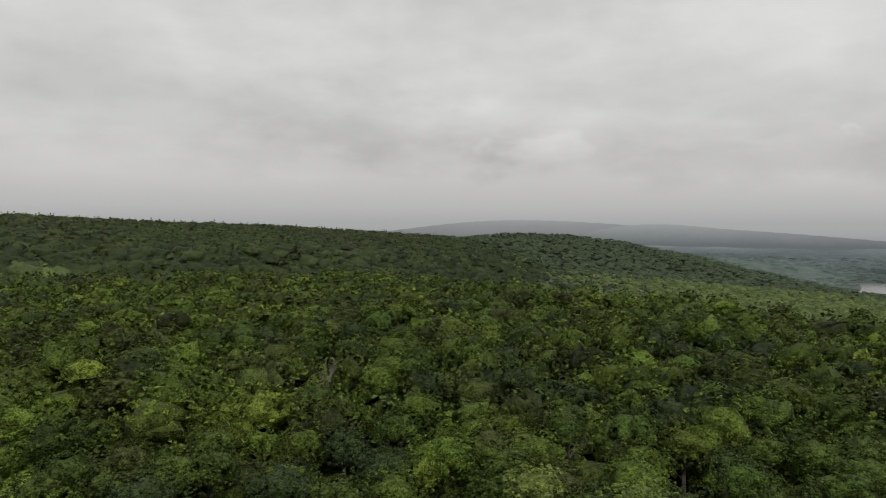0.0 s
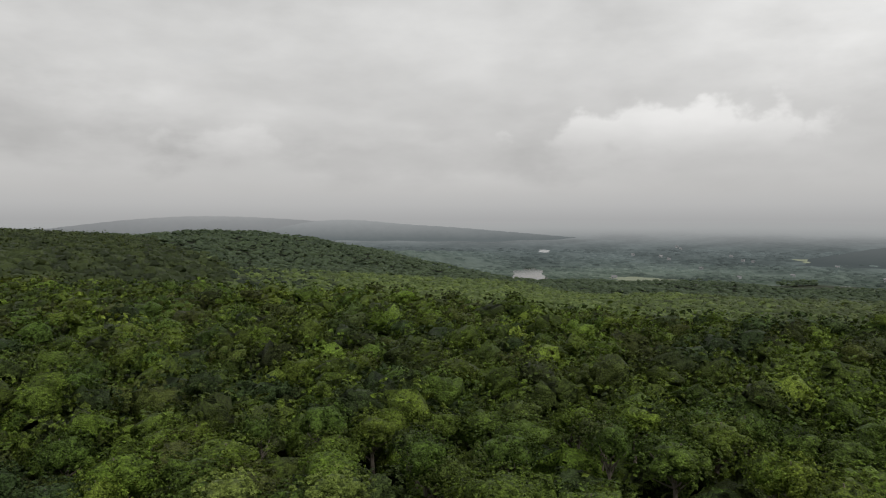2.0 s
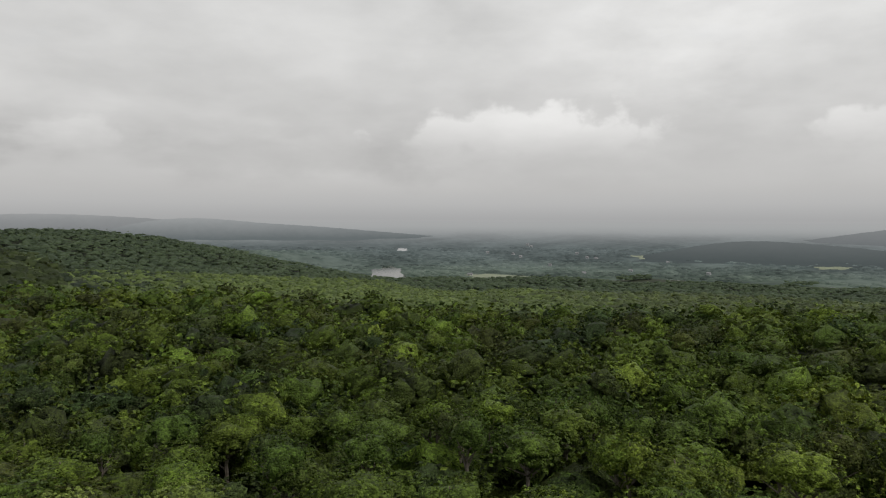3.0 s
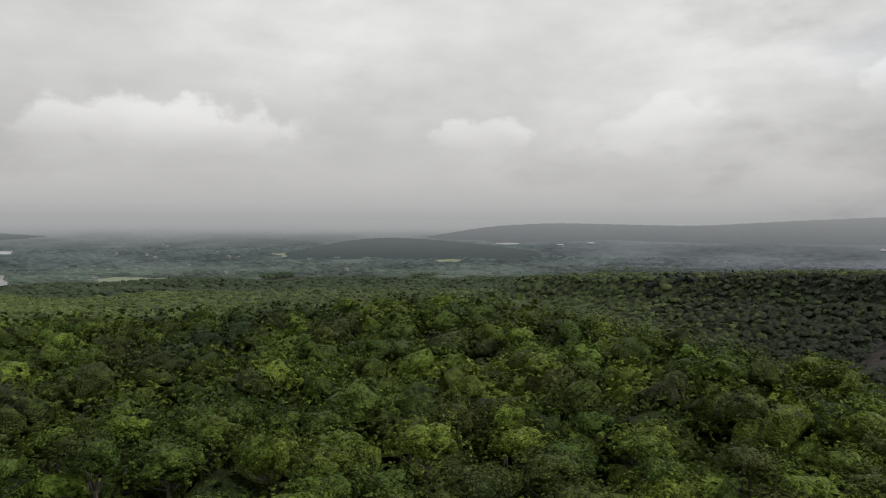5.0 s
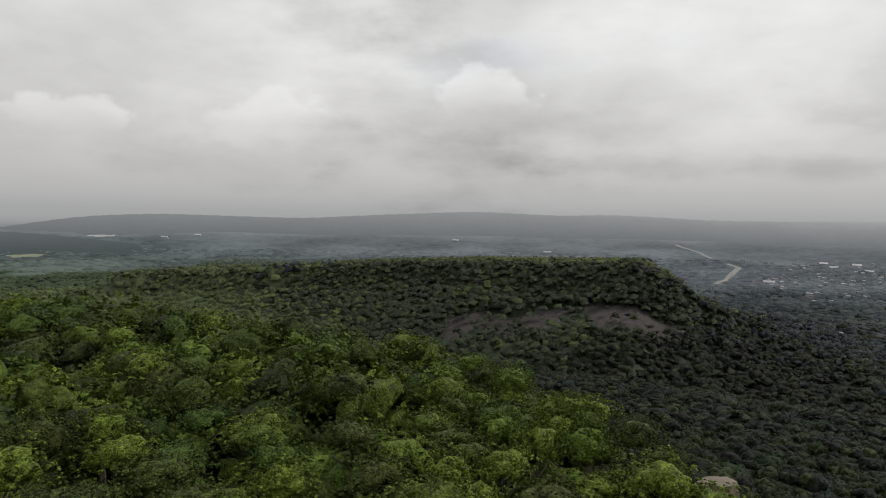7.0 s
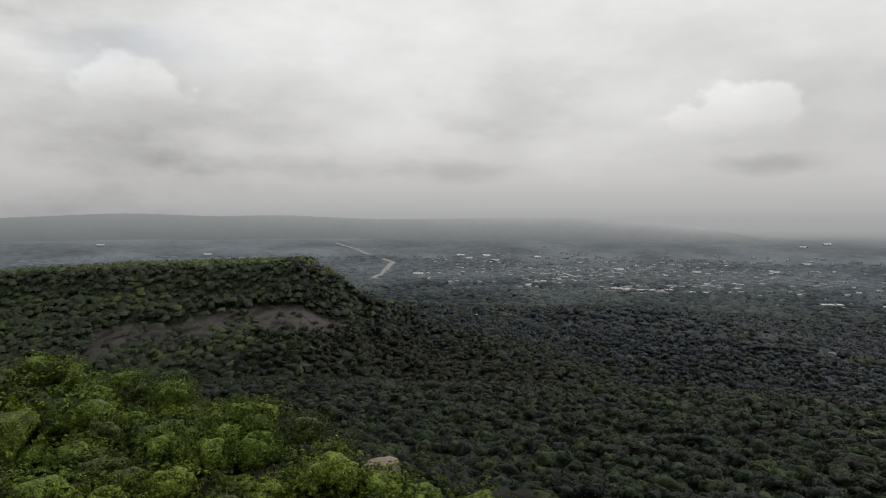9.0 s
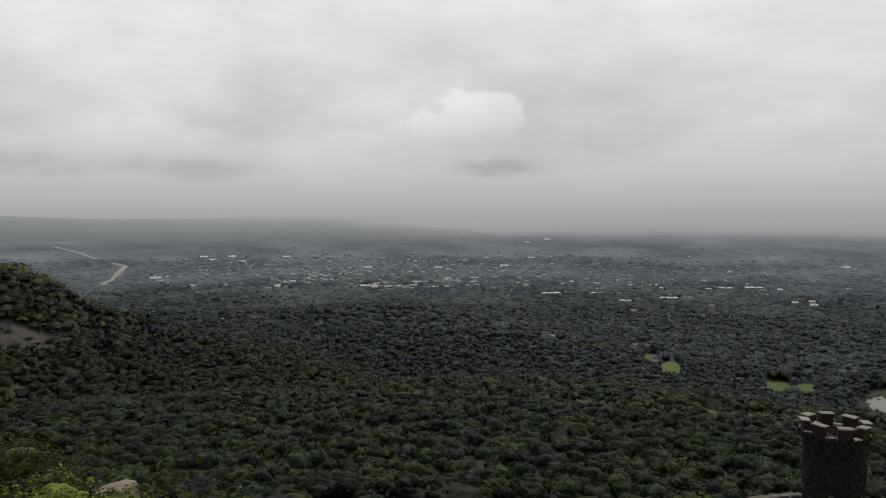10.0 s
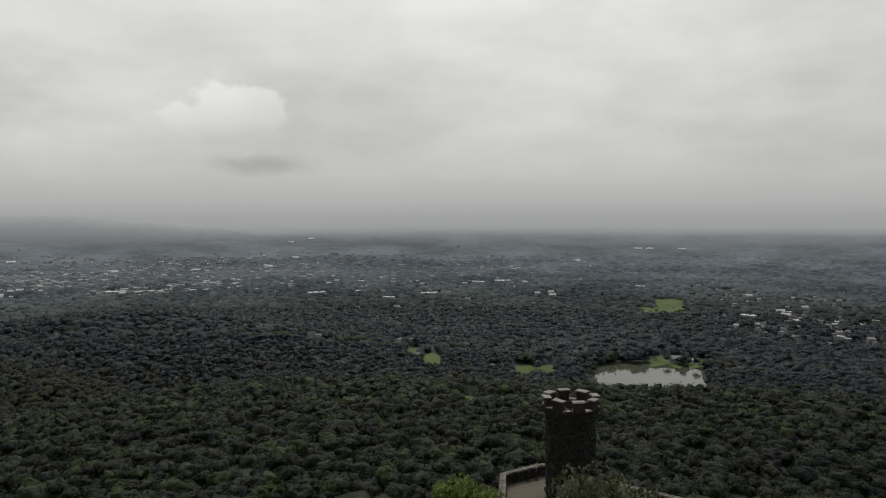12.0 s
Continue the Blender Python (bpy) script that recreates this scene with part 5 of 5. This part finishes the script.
def lookout_tower():
    rng = random.Random(8)
    base = tagged(new("lookout_tower"), "dark round rubble-stone lookout tower with battlements", "tower")
    base.location = TOWER
    high = TOWER_TOP - TOWER.z
    shaft_top = high - 2.3
    shaft = ring_wall(1.7, 2.13, -3.0, shaft_top, MORTAR, "shaft", base)
    # the flared head
    head = ring_wall(1.8, 2.13, shaft_top, high - 0.98, MORTAR, "head", base, r1_top=2.56, r0_top=2.08)
    ring_wall(0.02, 1.95, high - 2.0, high - 1.8, PAVING, "platform", base)
    meshes = [stone_piece(rng, rng.uniform(0.34, 0.66), rng.uniform(0.22, 0.40), 0.26, 0.24) for _ in range(14)]
    z, course = -0.2, 0
    while z < shaft_top + 1.25:
        grow = max(0.0, (z - shaft_top) / (high - 0.98 - shaft_top))
        rad = 2.17 + 0.4 * grow
        n = 27
        for i in range(n):
            a = (i + 0.5 * (course % 2) + rng.uniform(-0.12, 0.12)) / n * 2 * math.pi
            # only the stones that face the open hill top are told apart one by one
            if math.sin(a) < -0.25:
                continue
            st = new("stone", rng.choice(meshes))
            st.parent = shaft if grow == 0 else head
            st.matrix_basis = Matrix.LocRotScale((math.cos(a) * rad, math.sin(a) * rad, z + rng.uniform(-0.09, 0.09)), Euler((rng.uniform(-0.12, 0.12), rng.uniform(-0.2, 0.2), a - math.pi / 2 + rng.uniform(-0.1, 0.1))), (rng.uniform(0.8, 1.2), rng.uniform(0.7, 1.5), rng.uniform(0.8, 1.3)))
        z += 0.37
        course += 1
    # eight merlons with cap slabs, and sills in the gaps between
    for i in range(8):
        a = (i + 0.5) / 8 * 2 * math.pi
        half = radians(12.5)
        bm = bmesh.new()
        for s in range(4):
            b0, b1 = a - half + s * half / 2, a - half + (s + 1) * half / 2
            cs = [(math.cos(b) * r, math.sin(b) * r) for b, r in ((b0, 2.04), (b1, 2.04), (b1, 2.58), (b0, 2.58))]
            lo, hi = [bm.verts.new((x, y, high - 1.1)) for x, y in cs], [bm.verts.new((x, y, high - 0.12)) for x, y in cs]
            for q in range(4):
                bm.faces.new((lo[q], lo[(q + 1) % 4], hi[(q + 1) % 4], hi[q]))
            bm.faces.new(hi)
        bmesh.ops.remove_doubles(bm, verts=bm.verts, dist=0.002)
        bmesh.ops.recalc_face_normals(bm, faces=bm.faces)
        merlon = part("merlon", bm, REDSTONE, base, "dark brownstone battlement block")
        bm = bmesh.new()
        box(bm, -0.58, 0.58, -0.36, 0.36, 0.0, 0.09)
        for v in bm.verts:
            v.co += Vector((rng.uniform(-0.07, 0.07), rng.uniform(-0.06, 0.06), rng.uniform(-0.03, 0.03)))
        bmesh.ops.bevel(bm, geom=list(bm.edges), offset=0.03, segments=1, affect="EDGES")
        cap = part("cap_stone", bm, CAP, merlon, "pale worn cap stone")
        cap.matrix_basis = Matrix.LocRotScale((math.cos(a) * 2.31, math.sin(a) * 2.31, high - 0.11), Euler((rng.uniform(-0.04, 0.04), rng.uniform(-0.04, 0.04), a + math.pi / 2 + rng.uniform(-0.1, 0.1))), None)
        a2 = i / 8 * 2 * math.pi
        bm = bmesh.new()
        box(bm, -0.42, 0.42, -0.30, 0.30, 0, 0.1)
        for v in bm.verts:
            v.co += Vector((rng.uniform(-0.06, 0.06), rng.uniform(-0.05, 0.05), rng.uniform(-0.02, 0.02)))
        sill = part("sill", bm, CAP, head, "pale stone sill")
        sill.matrix_basis = Matrix.LocRotScale((math.cos(a2) * 2.33, math.sin(a2) * 2.33, high - 1.0), Euler((0, 0, a2 + math.pi / 2)), None)
    # iron stair head with its guard rails inside the battlements
    stair = new("iron_stair")
    stair.parent = base
    tagged(stair, "black iron stair head with guard rails")
    for x in (-0.8, 0.0, 0.8):
        for y in (-0.55, 0.55):
            bm = bmesh.new()
            limb(bm, (x, y, high - 1.85), (x, y, high - 0.75), 0.04, 0.04)
            part("rail_post", bm, IRON, stair)
    for y in (-0.55, 0.55):
        for dz in (0.75, 1.25):
            bm = bmesh.new()
            limb(bm, (-0.85, y, high - dz), (0.85, y, high - dz), 0.035, 0.035)
            part("rail", bm, IRON, stair)
    for i in range(5):
        bm = bmesh.new()
        box(bm, -0.7 + i * 0.3, -0.45 + i * 0.3, -0.5, 0.5, high - 1.82 + i * 0.12, high - 1.78 + i * 0.12)
        part("step", bm, IRON, stair)
    return base


def parapet(points, high, name, label):
    """A low rubble wall along a line: core, rough face stones and pale coping."""
    rng = random.Random(len(points) * 7 + int(abs(points[0][0]) * 10))
    base = tagged(new(name), label, "wall")
    origin = Vector((*points[0], TOWER.z))
    base.location = origin
    for (x0, y0), (x1, y1) in zip(points, points[1:]):
        a, b = Vector((x0, y0, 0)) - Vector((*points[0], 0)), Vector((x1, y1, 0)) - Vector((*points[0], 0))
        d = b - a
        turn = math.atan2(d.y, d.x)
        bm = bmesh.new()
        box(bm, 0, d.length, -0.24, 0.24, -2.5, high)
        core = part("core", bm, MORTAR, base)
        core.matrix_basis = Matrix.LocRotScale(a, Euler((0, 0, turn)), None)
        n = max(2, round(d.length / 0.48))
        meshes = [stone_piece(rng, d.length / n * 0.95, 0.32, 0.2) for _ in range(5)]
        caps = [stone_piece(rng, d.length / n * 0.98, 0.16, 0.62, 0.1) for _ in range(4)]
        for m in caps:
            m.materials[0] = COPING
        for i in range(n):
            for lev in range(3):
                for s in (-1, 1):
                    st = new("stone", rng.choice(meshes))
                    st.parent = base
                    at_ = a + d.normalized() * (i + 0.5) * d.length / n + Vector((-d.y, d.x, 0)).normalized() * s * 0.26
                    st.matrix_basis = Matrix.LocRotScale(at_ + Vector((0, 0, high - 0.2 - lev * 0.34)), Euler((rng.uniform(-0.06, 0.06), rng.uniform(-0.06, 0.06), turn)), None)
            st = new("coping_stone", rng.choice(caps))
            st.parent = base
            st.matrix_basis = Matrix.LocRotScale(a + d.normalized() * (i + 0.5) * d.length / n + Vector((0, 0, high + 0.06 + rng.uniform(-0.03, 0.03))), Euler((rng.uniform(-0.05, 0.05), rng.uniform(-0.05, 0.05), turn + rng.uniform(-0.06, 0.06))), None)
    return base


lookout_tower()
WALL_A, WALL_B = polar(169.35, 68.0), polar(172.4, 71.0)
parapet([polar(169.2, 56.0), WALL_A, WALL_B, polar(174.3, 71.4)], 1.05, "parapet_wall", "rough dark stone parapet wall with pale coping")
parapet([polar(178.3, 67.4), polar(180.0, 66.5), polar(183.4, 65.2), polar(187.0, 63.0)], 1.05, "parapet_wall", "low rubble parapet running along the cliff edge")

bm = bmesh.new()
ring = [bm.verts.new((x, y, TOWER.z + 0.05)) for x, y in (polar(169.2, 55.5), WALL_A, WALL_B, polar(175, 71.5), polar(180, 66.6), polar(187.5, 62.8), polar(186, 52), polar(172, 50))]
top = bm.faces.new(ring)
low = bmesh.ops.extrude_face_region(bm, geom=[top])["geom"]
bmesh.ops.translate(bm, verts=[v for v in low if isinstance(v, bmesh.types.BMVert)], vec=(0, 0, -2.5))
bmesh.ops.recalc_face_normals(bm, faces=bm.faces)
tagged(part("terrace", bm, PAVING), "worn tan paved terrace round the tower", "terrace", kind="structure")


def coin_viewer(az, r, turn):
    """A pedestal viewer: round foot, slim post, yoke and the rounded housing with its two eyepieces."""
    base = tagged(new("pedestal_viewer"), "dark metal pedestal viewer standing by the terrace wall", "viewer", "terrace viewers")
    base.location = (*polar(az, r), TOWER.z + 0.05)
    base.rotation_euler = (0, 0, turn)
    bm = bmesh.new()
    for r0, r1, z0, z1 in ((0.24, 0.22, 0.0, 0.05), (0.16, 0.07, 0.05, 0.16)):
        limb(bm, (0, 0, z0), (0, 0, z1), r0, r1, 14)
    part("foot", bm, IRON, base)
    bm = bmesh.new()
    limb(bm, (0, 0, 0.15), (0, 0, 1.02), 0.06, 0.05, 12)
    part("post", bm, IRON, base)
    bm = bmesh.new()
    box(bm, -0.17, 0.17, -0.04, 0.04, 1.0, 1.05), box(bm, -0.17, -0.14, -0.04, 0.04, 1.05, 1.26), box(bm, 0.14, 0.17, -0.04, 0.04, 1.05, 1.26)
    part("yoke", bm, IRON, base)
    bm = bmesh.new()
    bmesh.ops.create_uvsphere(bm, u_segments=14, v_segments=8, radius=1, matrix=Matrix.LocRotScale((0, 0, 1.23), None, (0.14, 0.24, 0.15)))
    housing = part("housing", bm, IRON, base)
    for x in (-0.06, 0.06):
        bm = bmesh.new()
        limb(bm, (x, 0.18, 1.25), (x, 0.28, 1.25), 0.035, 0.03, 8)
        part("eyepiece", bm, GLASS_DARK, housing)


coin_viewer(171.45, 69.2, 0.2)
coin_viewer(172.1, 69.4, -0.1)


def park_hut(az, el):
    """A small open shelter in the woods: four posts, a hipped roof and a low back wall."""
    x, y = spot(az, el, 3.0)
    base = tagged(new("park_shelter"), "small park shelter with a pale hipped roof among trees", "shelter")
    base.matrix_basis = Matrix.LocRotScale((x, y, float(ground(x, y))), Euler((0, 0, -facing(x, y))), None)
    for px in (-2.6, 2.6):
        for py in (-2.0, 2.0):
            bm = bmesh.new()
            box(bm, px - 0.12, px + 0.12, py - 0.12, py + 0.12, -1.0, 8.2)
            part("post", bm, BARK, base)
    bm = bmesh.new()
    box(bm, -2.5, 2.5, 1.9, 2.1, -1.0, 7.4)
    part("wall", bm, BRICK, base)
    bm = bmesh.new()
    low = [bm.verts.new(p) for p in ((-3.4, -2.8, 8.0), (3.4, -2.8, 8.0), (3.4, 2.8, 8.0), (-3.4, 2.8, 8.0))]
    a, b = bm.verts.new((-1.4, 0, 9.9)), bm.verts.new((1.4, 0, 9.9))
    for f in ((low[0], low[1], b, a), (low[2], low[3], a, b), (low[1], low[2], b), (low[3], low[0], a), (low[3], low[2], low[1], low[0])):
        bm.faces.new(f)
    part("roof", bm, ROOF_PALE, base)


park_hut(166.55, -13.55)


# ---- saplings round the tower, the dead tree, rocks ----
def saplings(spots, mat, label, seed, sprigs, leaf, name):
    rng = random.Random(seed)
    for i, (az, r, rad, high, foot) in enumerate(spots):
        V, Q, N = crown_template(np.random.default_rng(seed * 9 + i), 9, sprigs, 6, leaf, 4, 1, 0.05, 0.7)
        V = V * np.array([rad, rad, high * 0.8]) + np.array([0, 0, high * 0.2])
        base = tagged(new(name), label, "tree", "trees round the tower")
        base.location = (*polar(az, r), foot)
        part("trunk", trunk_mesh(rng, high), BARK, base)
        crown = link_mesh("crown", V, Q, [mat], smooth=True)
        crown.data.normals_split_custom_set(N)
        crown.parent = base


saplings(((166.0, 62, 1.6, 3.2, 203.6), (168.0, 60.5, 1.5, 2.9, 203.6), (164.4, 63, 1.3, 2.5, 203.4)), LEAF_SHRUB, "bright yellow-green sapling beside the terrace wall", 61, 130, 0.085, "sapling")
saplings(((175.0, 58.0, 1.8, 6.3, 203.4), (177.0, 58.6, 2.0, 6.2, 203.4), (179.0, 59.2, 1.7, 5.3, 203.4), (181.0, 60.0, 1.4, 4.3, 203.3)), LEAF_IVY, "sparse silvery-green locust tree before the tower", 62, 100, 0.075, "locust_tree")


def dead_tree(az, r, high):
    rng = random.Random(77)
    x, y = polar(az, r)
    base = tagged(new("dead_tree"), "bare grey dead tree among green oaks", "tree")
    base.location = (x, y, float(ground(x, y)))
    bm = bmesh.new()
    limb(bm, (0, 0, -1), (0.2, 0.1, high * 0.6), 0.2, 0.12)
    part("trunk", bm, DEADWOOD, base)
    for i in range(9):
        a = i * 2.4
        p = Vector((0.2, 0.1, high * rng.uniform(0.4, 0.6)))
        tip = p + Vector((math.cos(a) * rng.uniform(0.8, 1.8), math.sin(a) * rng.uniform(0.8, 1.8), high * rng.uniform(0.25, 0.45)))
        bm = bmesh.new()
        limb(bm, p, tip, 0.07, 0.02, 5)
        for _ in range(5):
            q = p.lerp(tip, rng.uniform(0.4, 0.95))
            limb(bm, q, q + Vector((rng.uniform(-0.6, 0.6), rng.uniform(-0.6, 0.6), rng.uniform(0.2, 0.8))), 0.03, 0.01, 4)
        part("branch", bm, DEADWOOD, base)


dead_tree(-9.67, 86.0, 9.4)


def boulder(x, y, z, sx_, sy_, sz_, seed, mat, name, label, category):
    rng = np.random.default_rng(seed)
    bm = bmesh.new()
    bmesh.ops.create_icosphere(bm, subdivisions=3, radius=1)
    for v in bm.verts:
        p = v.co.copy()
        n = noise.noise(p * 1.3 + Vector((seed, 0, 0))) * 0.28 + noise.noise(p * 3.4 + Vector((0, seed, 0))) * 0.12
        p *= 1 + n
        p.z = min(p.z, 0.62 + 0.06 * n)
        v.co = Vector((p.x * sx_, p.y * sy_, p.z * sz_))
    ob = tagged(part(name, bm, mat), label, category)
    ob.matrix_basis = Matrix.LocRotScale((x, y, z), Euler((0, 0, rng.uniform(0, 6))), None)
    return ob


boulder(*ROCK_AT, 208.4, 2.0, 1.4, 5.2, 5, ROCK, "rock_outcrop", "flat-topped tan rock ledge among the ridge trees", "rock")
for i, (az, el) in enumerate(((113.0, -3.9), (113.9, -3.95), (99.6, -4.6), (100.4, -4.6), (101.3, -4.65), (100.6, -5.4))):
    x, y = spot(az, el, 6.0)
    boulder(x, y, float(ground(x, y)) + 5.0, 12, 5, 5.5, 30 + i, TALUS, "cliff_ledge", "grey-brown traprock ledge on the ridge's cliff", "rock")


def talus_field():
    """Bare scree below the cliffs, where no tree grows, with loose stones on it."""
    rng = np.random.default_rng(41)
    x, y = sx[talus], sy[talus]
    bm = bmesh.new()
    for px, py in zip(x, y):
        turn, rim = rng.uniform(0, 6.28), []
        for i in range(9):
            a, rad = turn + i * 0.698, rng.uniform(6.5, 10.0)
            qx_, qy_ = px + math.cos(a) * rad, py + math.sin(a) * rad
            rim.append(bm.verts.new((qx_, qy_, float(ground(qx_, qy_)) + 0.7)))
        hub = bm.verts.new((px, py, float(ground(px, py)) + 1.4))
        for i in range(9):
            bm.faces.new((hub, rim[i], rim[(i + 1) % 9]))
    tagged(part("talus_slope", bm, TALUS), "bare grey-brown scree slope under the cliffs", "scree", kind="structure")
    x, y = np.repeat(x, 9) + rng.uniform(-6.5, 6.5, len(x) * 9), np.repeat(y, 9) + rng.uniform(-6.5, 6.5, len(y) * 9)
    V, Q, _ = crown_template(rng, 3, 0, 0, 0.1, 2, 1, 0.25)
    n = len(x)
    s = rng.uniform(0.5, 1.3, n)[:, None, None]
    P = V[None] * s * rng.uniform(0.6, 1.2, (n, 1, 3)) * np.array([1, 1, 0.5]) + np.stack([x, y, ground(x, y) + 0.7], -1)[:, None, :]
    q = (Q[None] + (np.arange(n) * len(V))[:, None, None]).reshape(-1, 4)
    tagged(link_mesh("talus_stones", P.reshape(-1, 3), q, [TALUS]), "grey-brown talus stones under the cliffs", "stones", kind="stuff")


talus_field()
